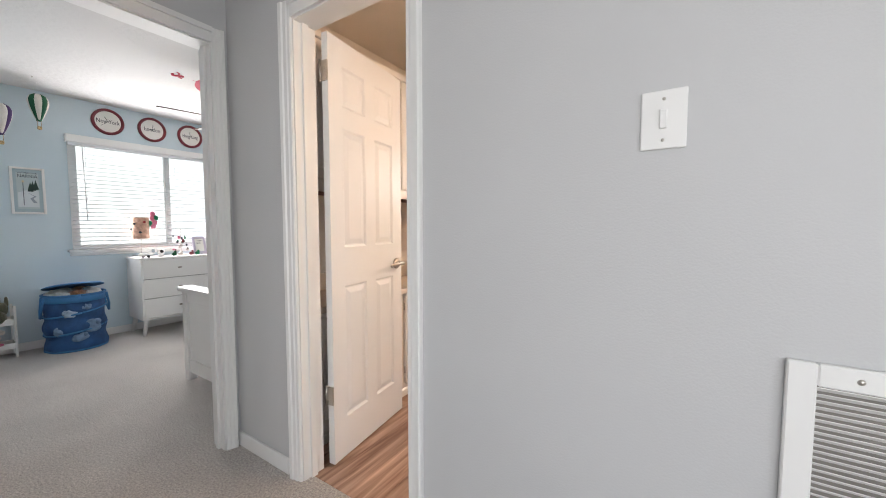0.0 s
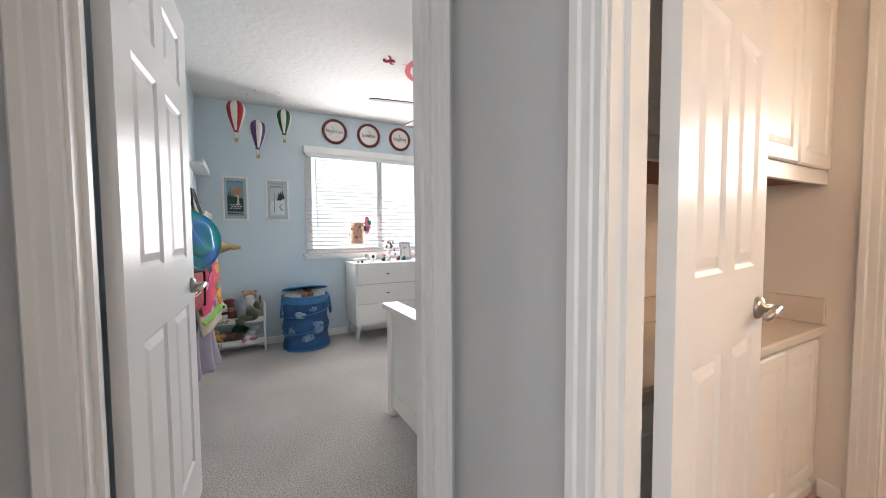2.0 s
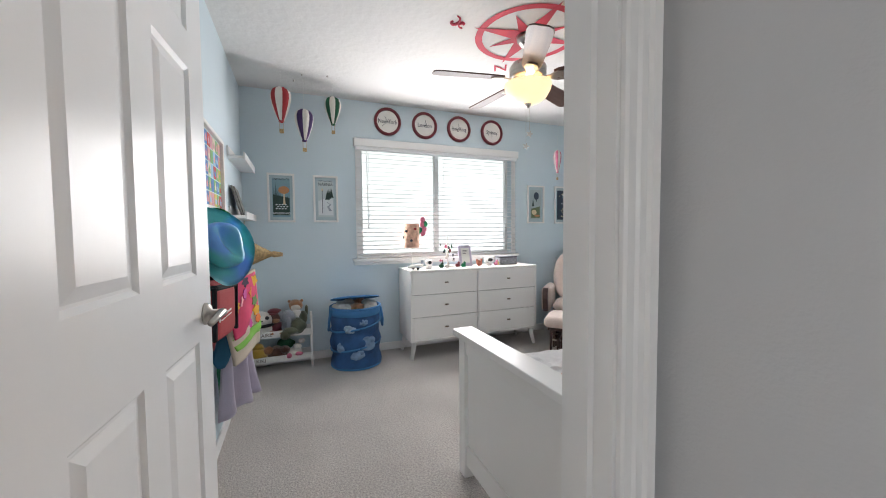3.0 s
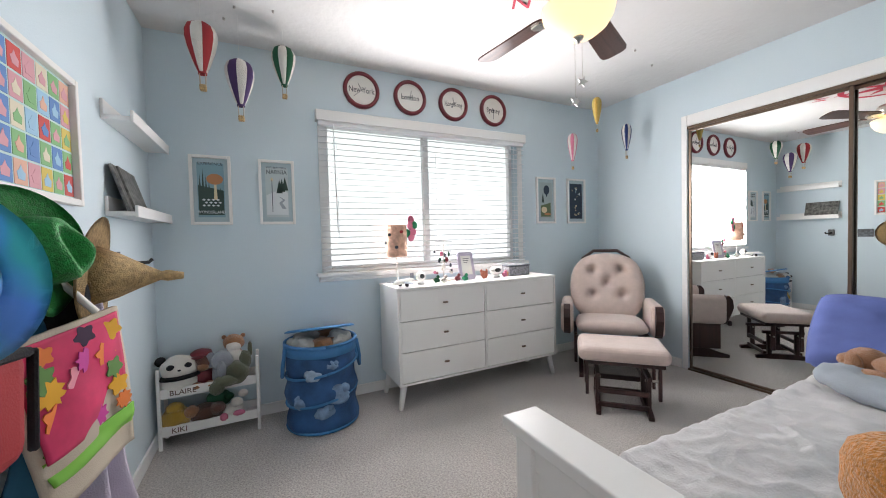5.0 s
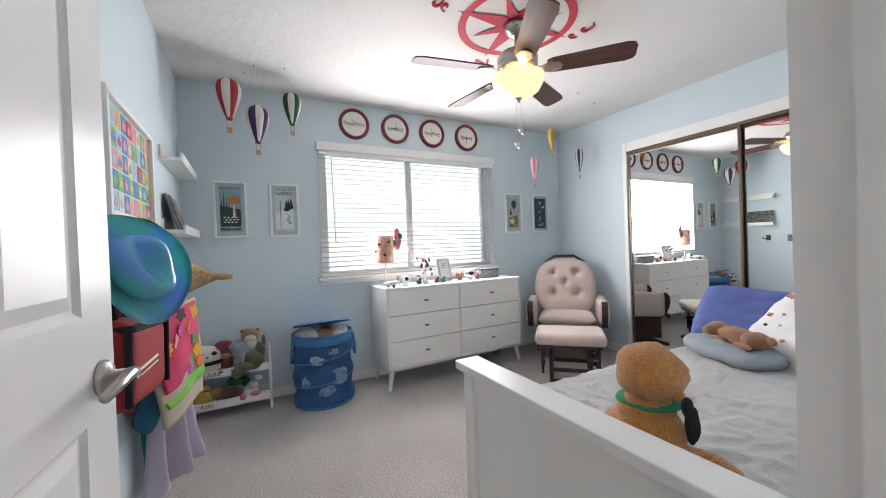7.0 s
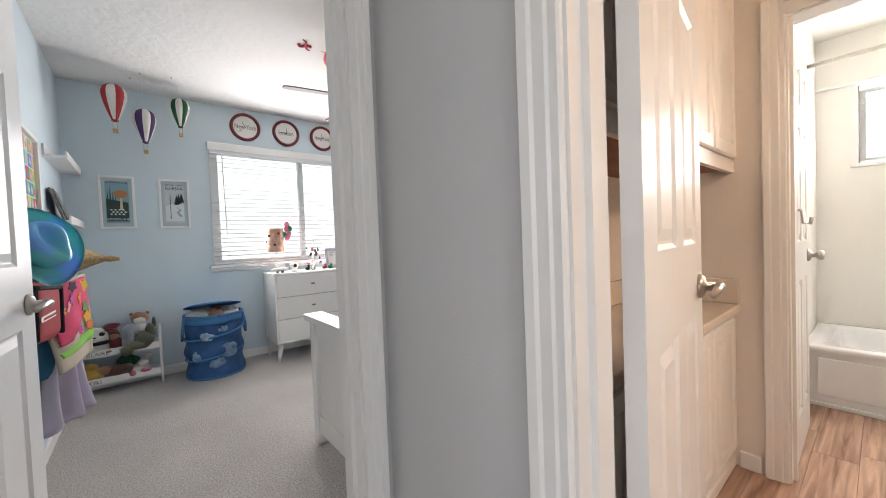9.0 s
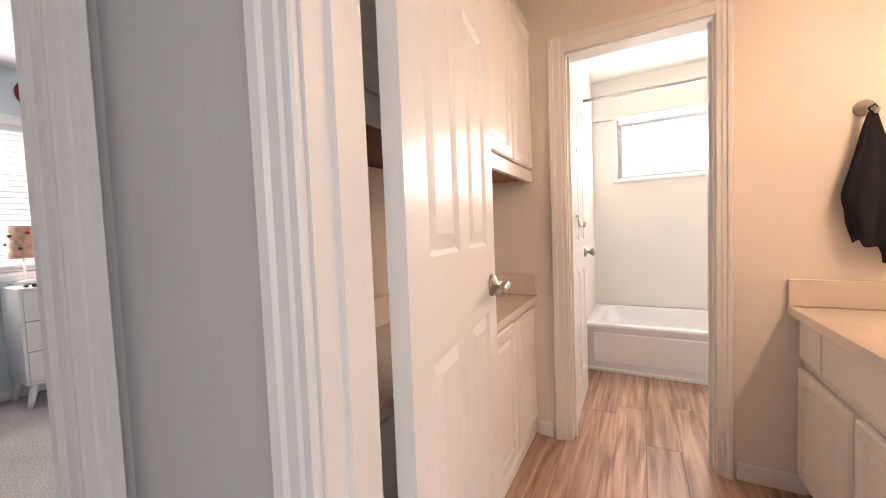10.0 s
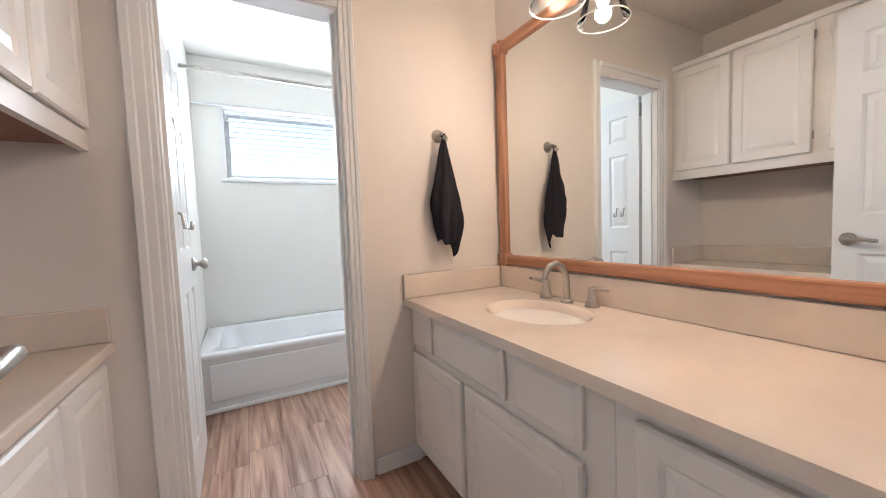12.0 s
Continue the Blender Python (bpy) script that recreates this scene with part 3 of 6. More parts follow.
# ---- doors ----
def panel_door(name, label, width, height, m, knob_side, lever, extra=None, group=""):
    """Six-panel door, hinge edge at x 0, faces at y +-0.0175."""
    d = thing(name, label, "door", m, kind="structure")
    T = 0.0175
    st, mid = 0.115 * width / 0.76, 0.10 * width / 0.76
    cols = [(st, width / 2 - mid / 2), (width / 2 + mid / 2, width - st)]
    rows = [(0.20, 0.86), (1.05, 1.62), (1.72, 1.91)]
    k = height / 2.03
    rows = [(a * k, b * k) for a, b in rows]
    bm = bmesh.new()
    for x0, x1 in ((0, st), (width / 2 - mid / 2, width / 2 + mid / 2), (width - st, width)):
        box(bm, x0, x1, -T, T, 0, height)
    zs = [0] + [z for r in rows for z in r] + [height]
    for z0, z1 in zip(zs[::2], zs[1::2]):
        for x0, x1 in cols:
            box(bm, x0, x1, -T, T, z0, z1)
    part("slab", bm, DOORP, d)
    for x0, x1 in cols:
        for z0, z1 in rows:
            bm = bmesh.new()
            box(bm, x0, x1, -T + 0.009, T - 0.009, z0, z1)
            for s in (1, -1):
                # sloped moulding and raised field
                ring = [[bm.verts.new((x, s * y, z)) for x, z in ((x0 + o, z0 + o), (x1 - o, z0 + o), (x1 - o, z1 - o), (x0 + o, z1 - o))] for o, y in ((0.0, T - 0.0005), (0.010, T - 0.008), (0.016, T - 0.008), (0.040, T - 0.001))]
                for r0, r1 in zip(ring, ring[1:]):
                    for i in range(4):
                        bm.faces.new((r0[i], r0[(i + 1) % 4], r1[(i + 1) % 4], r1[i]))
                bm.faces.new(ring[-1])
            part("panel", bm, DOORP, d)
    kx = width - 0.06
    for s in (1, -1):
        rose = lathe([(0.0, 0), (0.033, 0), (0.033, 0.006), (0.026, 0.014), (0.012, 0.018), (0.012, 0.045), (0.0, 0.045)], 20, Matrix.Translation((kx, s * T, 0.93)) @ pose(0, 0, 0, -90 * s, 0, 0))
        ro = part("handle", rose, NICKEL, d, "brushed nickel door handle")
        if lever:
            y = s * (T + 0.045)
            lv = tube([(kx + 0.012, y, 0.93), (kx - 0.02, y + s * 0.004, 0.935), (kx - 0.06, y + s * 0.003, 0.93), (kx - 0.115, y, 0.924)], [0.012, 0.012, 0.010, 0.009], 10)
        else:
            lv = lathe([(0.0, 0.03), (0.012, 0.03), (0.022, 0.04), (0.027, 0.05), (0.022, 0.062), (0.0, 0.066)], 18, Matrix.Translation((kx, s * T, 0.93)) @ pose(0, 0, 0, -90 * s, 0, 0))
        part("lever", lv, NICKEL, ro)
    part("latch_plate", B(width - 0.001, width + 0.001, -0.012, 0.012, 0.90, 0.96), NICKEL, d, "nickel latch plate")
    for z in (0.34, 1.86):
        h = part("hinge", B(-0.006, 0.0005, -T, T, z - 0.045, z + 0.045), NICKEL, d, "nickel butt hinge")
        part("hinge_pin", tube([(-0.006, knob_side * (T + 0.006), z - 0.05), (-0.006, knob_side * (T + 0.006), z + 0.05)], 0.006, 8), NICKEL, h)
    return d


panel_door("door_1", "glossy white six-panel bedroom door standing open against the wall", 0.80, 2.035, pose(-2.11, 0.118, 0.012, 0, 0, 176), -1, True)
panel_door("door_2", "glossy white six-panel bathroom door swung open against cabinets", 0.615, 2.03, pose(-1.405, 1.098, 0.012, 0, 0, 98), 1, True)
tub_door = panel_door("door_3", "glossy white six-panel tub room door standing open", 0.56, 1.955, pose(-1.405, 2.685, 0.008, 0, 0, 91), 1, False)
for dx in (0.115, 0.175):
    part("robe_hook", tube([(dx, -0.018, 1.16), (dx, -0.03, 1.155), (dx, -0.035, 1.10), (dx, -0.055, 1.095), (dx, -0.06, 1.125)], 0.006, 8), NICKEL, tub_door, "brushed nickel robe hook")


# ---- windows ----
def window(name, label, m, width, height, depth, mull):
    """A window in local x (along), z up, y out; blind inside it."""
    t = thing(name, label, "window", m, kind="structure")
    f = 0.035
    for nm, a in (("frame", (0, f, 0, height)), ("frame", (width - f, width, 0, height)), ("frame", (f, width - f, 0, f)), ("frame", (f, width - f, height - f, height))):
        part(nm, B(a[0], a[1], depth - 0.05, depth, a[2], a[3], bevel=0.004), TRIM, t)
    for x in mull:
        part("mullion", B(x - 0.025, x + 0.025, depth - 0.05, depth, f, height - f, bevel=0.004), TRIM, t)
    xs = [f] + [x for x in mull] + [width - f]
    for a, b in zip(xs, xs[1:]):
        p = part("pane", B(a + 0.025, b - 0.025, depth - 0.028, depth - 0.024, f, height - f), GLASS, t)
        p.visible_shadow = False
    return t


W1 = window("window_1", "white sliding bedroom window, blown bright by daylight", pose(XW, WY0, WZ0, 0, 0, 90), WY1 - WY0, WZ1 - WZ0, 0.13, [0.82])
W2 = window("window_2", "white high bathroom window over the tub", pose(VX0, 4.40, VZ0), VX1 - VX0, VZ1 - VZ0, 0.12, [])
t = thing("window_trim", "white painted window casing with a deep sill", "window trim", kind="structure")
part("valance", B(XW + 0.052, XW + 0.062, 0.97, 2.79, 2.0, 2.075, bevel=0.004), TRIM, t)
for y in (0.97, 2.778):
    part("valance_return", B(XW, XW + 0.052, y, y + 0.012, 2.0, 2.075), TRIM, t)
part("side_casing", B(XW, XW + 0.012, 0.985, WY0, 0.93, 2.0), TRIM, t)
part("side_casing", B(XW, XW + 0.012, WY1, 2.775, 0.93, 2.0), TRIM, t)
part("sill", B(XW - 0.1, XW + 0.065, 0.945, 2.80, 0.905, 0.93, bevel=0.006, seg=2), TRIM, t)
part("apron", B(XW, XW + 0.022, 0.96, 2.785, 0.865, 0.905, bevel=0.006, seg=2), TRIM, t)
part("apron_bead", B(XW + 0.022, XW + 0.034, 0.965, 2.78, 0.885, 0.905, bevel=0.004), TRIM, t)
t = thing("bath_window_trim", "thin white casing around the bathroom window", "window trim", kind="structure")
part("sill", B(VX0 - 0.04, VX1 + 0.04, 4.38, 4.42, VZ0 - 0.03, VZ0 - 0.001, bevel=0.004), TRIM, t)
part("casing", B(VX0 - 0.035, VX0, 4.388, 4.40, VZ0, VZ1 + 0.01), TRIM, t)


def blind(name, label, m, width, height, pitch=0.042):
    t = thing(name, label, "blind", m)
    part("head_rail", B(0, width, -0.02, 0.02, height - 0.035, height, bevel=0.003), BLIND, t)
    part("bottom_rail", B(0, width, -0.012, 0.012, 0.0, 0.014, bevel=0.003), BLIND, t)
    me = mesh_of("slat", B(0.004, width - 0.004, -0.023, 0.023, -0.0013, 0.0013, m=pose(0, 0, 0, 9, 0, 0)), SLAT)
    z = 0.036
    while z < height - 0.045:
        ob = new("slat", me)
        ob.parent, ob.matrix_basis = t, Matrix.Translation((0, 0, z))
        z += pitch
    for x in (0.12, width / 2, width - 0.12):
        part("cord", tube([(x, -0.025, 0.01), (x, -0.025, height - 0.03)], 0.0014, 5), BLIND, t)
    return t


blind("window_blind", "white horizontal slatted blind let down over the window", pose(XW + 0.027, 0.985, 0.936, 0, 0, 90), 1.79, 1.07)
part("wand", tube([(0.10, -0.03, 1.04), (0.11, -0.033, 0.28)], 0.004, 6), BLIND, bpy.data.objects["window_blind"], "clear tilt wand")
blind("bath_window_blind", "white slatted blind over the bathroom window", pose(VX0 + 0.005, 4.435, VZ0 + 0.002), VX1 - VX0 - 0.01, VZ1 - VZ0 - 0.002)

# ---- mirrored closet ----
t = thing("closet_frame", "white casing with bronze tracks around the closet", "closet frame", kind="structure")
part("casing", B(CX0 - 0.045, CX0, YN - 0.012, YN, 0, CZ + 0.09, bevel=0.004), TRIM, t)
part("head_casing", B(CX0, XE - 0.001, YN - 0.012, YN, CZ + 0.002, CZ + 0.09, bevel=0.004), TRIM, t)
part("top_track", B(CX0, CX1, YN - 0.004, YN + 0.07, CZ - 0.022, CZ + 0.001), BRONZE, t, "dark bronze track")
part("bottom_track", B(CX0, CX1, YN - 0.012, YN + 0.07, 0.0, 0.014), BRONZE, t, "dark bronze track")
for i, (a, b, y) in enumerate(((CX0 + 0.004, -3.31, YN + 0.012), (-3.35, CX1 - 0.004, YN + 0.042))):
    d = thing("closet_door", "floor-to-head mirrored sliding closet door in bronze frame", "closet door", group="mirrored closet doors")
    part("mirror", B(a + 0.012, b - 0.012, y, y + 0.004, 0.03, CZ - 0.03), MIRROR, d, "silvered mirror")
    for x in (a, b - 0.02):
        part("stile", B(x, x + 0.02, y - 0.008, y + 0.012, 0.014, CZ - 0.022, bevel=0.003), BRONZE, d)
    for z in (0.014, CZ - 0.042):
        part("rail", B(a + 0.02, b - 0.02, y - 0.008, y + 0.012, z, z + 0.02, bevel=0.003), BRONZE, d)


# ---- bathroom cabinets ----
def raised_door(parent, name, axis_m, w_, h_, hinge=True, plain=False):
    """Cabinet door in local x, z; outer face towards -y."""
    bm = bmesh.new()
    r = min(0.05, h_ * 0.3)
    ring = [[bm.verts.new((x, y, z)) for x, z in ((o, o), (w_ - o, o), (w_ - o, h_ - o), (o, h_ - o))] for o, y in ((0, 0), (0, -0.010 if plain else -0.012), (0.018 if plain else 0.006, -0.018), (r, -0.018), (r + 0.008, -0.012), (r + 0.028, -0.0175))[:6 if not plain else 3]]
    for r0, r1 in zip(ring, ring[1:]):
        for i in range(4):
            bm.faces.new((r0[i], r0[(i + 1) % 4], r1[(i + 1) % 4], r1[i]))
    bm.faces.new(ring[-1]), bm.faces.new(ring[0][::-1])
    d = part(name, bm, CABP, parent, "", axis_m)
    if hinge:
        for z in (0.07, h_ - 0.09):
            part("hinge", tube([(w_ + 0.004 if hinge == 1 else -0.004, -0.008, z), (w_ + 0.004 if hinge == 1 else -0.004, -0.008, z + 0.045)], 0.005, 6), NICKEL if hinge == 2 else CABP, d)
    return d


FACE_E = lambda x, y, z: Matrix.Translation((x, y, z)) @ pose(0, 0, 0, 0, 0, 90)    # door's outer face to +x
FACE_W = lambda x, y, z: Matrix.Translation((x, y, z)) @ pose(0, 0, 0, 0, 0, -90)   # outer face to -x
cab = thing("linen_base_cabinet", "white painted base cabinet with raised-panel doors", "cabinet")
part("body", B(-1.968, -1.59, 1.10, 2.548, 0.05, 0.715), CABP, cab)
part("toe_kick", B(-1.968, -1.575, 1.10, 2.548, 0.0, 0.05, bevel=0.004), CABP, cab)
for a, b, h in ((2.215, 2.535, 1), (1.87, 2.20, 2), (1.48, 1.79, 1), (1.14, 1.465, 2)):
    raised_door(cab, "door", FACE_E(-1.586, a, 0.09), b - a, 0.60, h)
top = thing("linen_counter", "beige cultured marble counter with low backsplash", "countertop")
part("slab", B(-1.968, -1.55, 1.09, 2.548, 0.715, 0.752, bevel=0.006, seg=2), MARBLE, top)
part("backsplash", B(-1.968, -1.95, 1.09, 2.548, 0.752, 0.865, bevel=0.004), MARBLE, top)
part("side_splash", B(-1.949, -1.555, 2.53, 2.548, 0.752, 0.865, bevel=0.004), MARBLE, top)
up = thing("linen_wall_cabinet", "white painted wall cabinet with raised-panel doors", "cabinet")
part("body", B(-1.968, -1.575, 1.10, 2.548, 1.37, 2.12), CABP, up)
part("bottom_rail", B(-1.59, -1.568, 1.10, 2.548, 1.345, 1.40), CABP, up)
part("crown", B(-1.60, -1.555, 1.10, 2.548, 2.10, 2.135, bevel=0.006, seg=2), CABP, up)
part("underside", B(-1.965, -1.592, 1.105, 2.545, 1.362, 1.3695), RAWWOOD, up, "unpainted brown plywood underside")
for a, b, h in ((2.20, 2.52, 1), (1.82, 2.185, 2), (1.45, 1.75, 1), (1.12, 1.435, 2)):
    raised_door(up, "door", FACE_E(-1.571, a, 1.405), b - a, 0.685, h)

van = thing("vanity_cabinet", "white painted vanity cabinet with raised-panel doors and drawers", "vanity")
part("body", B(-0.51, -0.002, 1.07, 2.548, 0.09, 0.725), CABP, van)
part("toe_kick", B(-0.46, -0.002, 1.07, 2.548, 0.0, 0.09), CABP, van)
for a, b in ((2.36, 2.535), (1.885, 2.335), (1.60, 1.84)):
    raised_door(van, "drawer", FACE_W(-0.514, b, 0.552), b - a, 0.158, 0, True)
for a, b, h in ((2.125, 2.535, 0), (1.60, 2.10, 2)):
    raised_door(van, "door", FACE_W(-0.514, b, 0.085), b - a, 0.435, h)
raised_door(van, "door", FACE_W(-0.514, 1.47, 0.085), 0.38, 0.60, 0)
part("stile_seam", B(-0.5115, -0.51, 1.524, 1.527, 0.09, 0.725), CABP, van)
vt = thing("vanity_counter", "beige cultured marble vanity top with a moulded oval basin", "countertop")
bm = bmesh.new()
cx, cy, rx, ry = -0.255, 2.03, 0.165, 0.215
N = 40
rim = [bm.verts.new((cx + rx * math.cos(2 * math.pi * i / N), cy + ry * math.sin(2 * math.pi * i / N), 0.76)) for i in range(N)]


def square_pt(a):
    """Where the ray from the basin's centre at angle a leaves the slab."""
    c, s = math.cos(a), math.sin(a)
    k = min(((-0.002 - cx) / c if c > 1e-6 else (-0.56 - cx) / c if c < -1e-6 else 1e9), ((2.548 - cy) / s if s > 1e-6 else (1.07 - cy) / s if s < -1e-6 else 1e9))
    return cx + k * c, cy + k * s


angs = sorted([2 * math.pi * i / N for i in range(N)])
rim2 = []
for a in angs:
    x, y = square_pt(a)
    rim2.append(bm.verts.new((x, y, 0.76)))
for cxx, cyy in ((-0.002, 2.548), (-0.56, 2.548), (-0.56, 1.07), (-0.002, 1.07)):
    best = min(range(N), key=lambda i: (rim2[i].co.x - cxx) ** 2 + (rim2[i].co.y - cyy) ** 2)
    rim2[best].co.x, rim2[best].co.y = cxx, cyy
for i in range(N):
    bm.faces.new((rim[i], rim[(i + 1) % N], rim2[(i + 1) % N], rim2[i]))
low = [bm.verts.new((v.co.x, v.co.y, 0.727)) for v in rim2]
for i in range(N):
    bm.faces.new((rim2[i], rim2[(i + 1) % N], low[(i + 1) % N], low[i]))
prev = rim
for k, (s, z) in enumerate(((0.95, 0.752), (0.90, 0.735), (0.82, 0.70), (0.68, 0.665), (0.45, 0.642), (0.15, 0.635))):
    ring = [bm.verts.new((cx + 0.02 * k / 6 + rx * s * math.cos(2 * math.pi * i / N), cy + ry * s * math.sin(2 * math.pi * i / N), z)) for i in range(N)]
    for i in range(N):
        bm.faces.new((prev[i], prev[(i + 1) % N], ring[(i + 1) % N], ring[i])).smooth = True
    prev = ring
bm.faces.new(prev)
part("slab", bm, MARBLE, vt)
part("drain", lathe([(0.0, 0.636), (0.022, 0.636), (0.02, 0.64), (0.0, 0.641)], 16, Matrix.Translation((cx + 0.02, cy, 0.001))), CHROME, vt, "chrome drain")
part("backsplash", B(-0.022, -0.002, 1.07, 2.548, 0.7605, 0.868, bevel=0.004, seg=2), MARBLE, vt)
part("side_splash", B(-0.56, -0.0225, 2.53, 2.548, 0.7605, 0.868, bevel=0.004, seg=2), MARBLE, vt)

fau = thing("faucet", "brushed nickel widespread faucet with two lever handles", "faucet", pose(-0.065, 2.06, 0.761))
part("spout", tube([(0, 0, 0), (0, 0, 0.05), (-0.002, 0, 0.10), (-0.02, 0, 0.14), (-0.055, 0, 0.158), (-0.09, 0, 0.148), (-0.115, 0, 0.115), (-0.118, 0, 0.10)], [0.016, 0.014, 0.013, 0.0125, 0.012, 0.0115, 0.011, 0.011], 12), NICKEL, fau)
part("base", lathe([(0.0, 0), (0.026, 0), (0.026, 0.006), (0.018, 0.014), (0.0, 0.015)], 20), NICKEL, fau)
for dy in (-0.115, 0.115):
    h = part("handle", lathe([(0.0, 0), (0.026, 0), (0.026, 0.006), (0.018, 0.03), (0.013, 0.06), (0.015, 0.072), (0.0, 0.075)], 18, Matrix.Translation((0.005, dy, 0))), NICKEL, fau)
    part("lever", tube([(0.005, dy, 0.068), (-0.002, dy * 1.3, 0.072), (-0.01, dy * 1.75, 0.075)], [0.008, 0.008, 0.006], 8), NICKEL, h)

# mirror in its oak frame
mf = thing("vanity_mirror", "large wall mirror in a carved oak frame", "mirror")
MY0, MY1, MZ0, MZ1 = 1.09, 2.535, 0.872, 1.965
part("mirror", B(-0.008, -0.002, MY0 + 0.02, MY1 - 0.02, MZ0 + 0.02, MZ1 - 0.02), MIRROR, mf, "silvered mirror")
for z in (MZ0, MZ1 - 0.055):
    part("rail", B(-0.026, -0.002, MY0 + 0.055, MY1 - 0.055, z + 0.003, z + 0.052, bevel=0.008, seg=2), OAK, mf)
for y in (MY0, MY1 - 0.055):
    part("stile", B(-0.026, -0.002, y + 0.003, y + 0.052, MZ0 + 0.055, MZ1 - 0.055, bevel=0.008, seg=2), OAKZ, mf)
    for z in (MZ0, MZ1 - 0.055):
        blk = part("corner_block", B(-0.032, -0.002, y - 0.003, y + 0.058, z - 0.003, z + 0.058, bevel=0.004, seg=2), OAKZ, mf)
        part("rosette", lathe([(0.0, 0.006), (0.006, 0.005), (0.009, 0.0), (0.014, 0.004), (0.02, 0.004), (0.022, 0.0), (0.022, -0.004)], 20, Matrix.Translation((-0.0325, y + 0.0275, z + 0.0275)) @ pose(0, 0, 0, 0, -90, 0)), OAKZ, blk)

vl = thing("vanity_light", "nickel vanity light bar with clear glass shades", "wall lamp")
part("back_plate", B(-0.03, -0.002, 1.36, 2.12, 2.09, 2.17, bevel=0.006, seg=2), NICKEL, vl)
for y in (2.02, 1.74, 1.46):
    arm = part("arm", tube([(-0.03, y, 2.13), (-0.09, y, 2.14), (-0.133, y, 2.11), (-0.133, y, 2.03)], 0.009, 8), NICKEL, vl)
    part("socket", lathe([(0.0, 0), (0.022, 0), (0.022, 0.05), (0.0, 0.052)], 16, Matrix.Translation((-0.133, y, 1.985))), NICKEL, arm)
    sh = part("shade", lathe([(0.03, 2.03), (0.042, 2.015), (0.060, 1.975), (0.076, 1.92), (0.090, 1.875), (0.098, 1.86)], 28, Matrix.Translation((-0.133, y, 0)), caps=None), GLASS, vl, "clear glass bell shade")
    sh.visible_shadow = False
    part("shade_rim", tube([(-0.133 + 0.098 * math.cos(i * math.pi / 14), y + 0.098 * math.sin(i * math.pi / 14), 1.86) for i in range(29)], 0.0022, 6), WHITE, sh, "bright glass rim")
    part("bulb", blob(bmesh.new(), (-0.133, y, 1.94), (0.024, 0.024, 0.034)), BULB, vl, "lit warm bulb")

# towel on its hook
th = thing("towel_hook", "brushed nickel robe hook on the wall", "hook")
part("rose", lathe([(0.0, 0), (0.03, 0), (0.028, 0.008), (0.012, 0.016), (0.010, 0.045), (0.0, 0.048)], 20, Matrix.Translation((-0.355, 2.549, 1.495)) @ pose(0, 0, 0, 90, 0, 0)), NICKEL, th)
part("hook", tube([(-0.355, 2.505, 1.495), (-0.352, 2.49, 1.485), (-0.35, 2.485, 1.465), (-0.35, 2.475, 1.46), (-0.35, 2.466, 1.475)], 0.005, 8), NICKEL, th)
bm = bmesh.new()
nx, ny = 56, 40
g = {}
for i in range(nx):
    a = 2 * math.pi * i / nx
    for j in range(ny + 1):
        v = j / ny
        wide = 0.012 + 0.083 * min(1, v * 1.5) ** 0.9 - 0.03 * max(0, v - 0.7) / 0.3
        fold = 1 + 0.20 * math.sin(3 * a + 2.2 * v) + 0.14 * math.sin(7 * a + 1.3 + v) + 0.22 * noise.noise((math.cos(a) * 1.5, math.sin(a) * 1.5, v * 5))
        drop = 0.46 + 0.035 * math.cos(a) + 0.03 * math.sin(3 * a + 0.5) + 0.012 * math.sin(5 * a)
        g[i, j] = bm.verts.new((0.74 * wide * fold * math.cos(a) - 0.004 * v, 0.36 * wide * fold * math.sin(a), -drop * v))
for i in range(nx):
    for j in range(ny):
        bm.faces.new((g[i, j], g[(i + 1) % nx, j], g[(i + 1) % nx, j + 1], g[i, j + 1])).smooth = True
bm.faces.new([g[i, 0] for i in range(nx)]), bm.faces.new([g[i, ny] for i in range(nx)][::-1])
tw = solid("hand_towel", bm, NAVYTOWEL, "black terry hand towel hanging in folds from the hook", "towel", pose(-0.352, 2.494, 1.47))
part("loop", tube([(0.0, 0.0, -0.01), (0.012, 0.0, 0.01), (0.0, -0.01, 0.022), (-0.012, 0.0, 0.01), (0.0, 0.0, -0.01)], 0.003, 6), NAVYTOWEL, tw)

# tub
tub = thing("bathtub", "white enamelled alcove bathtub with a recessed apron", "bathtub")
bm = bmesh.new()
tx0, tx1, ty0, ty1, tz = -1.458, 0.098, 3.60, 4.398, 0.36


def rrect(x0, x1, y0, y1, r, z, n=6):
    out = []
    for (px, py), a0 in (((x1 - r, y1 - r), 0), ((x0 + r, y1 - r), 90), ((x0 + r, y0 + r), 180), ((x1 - r, y0 + r), 270)):
        for k in range(n + 1):
            a = radians(a0 + 90 * k / n)
            out.append(bm.verts.new((px + r * math.cos(a), py + r * math.sin(a), z)))
    return out


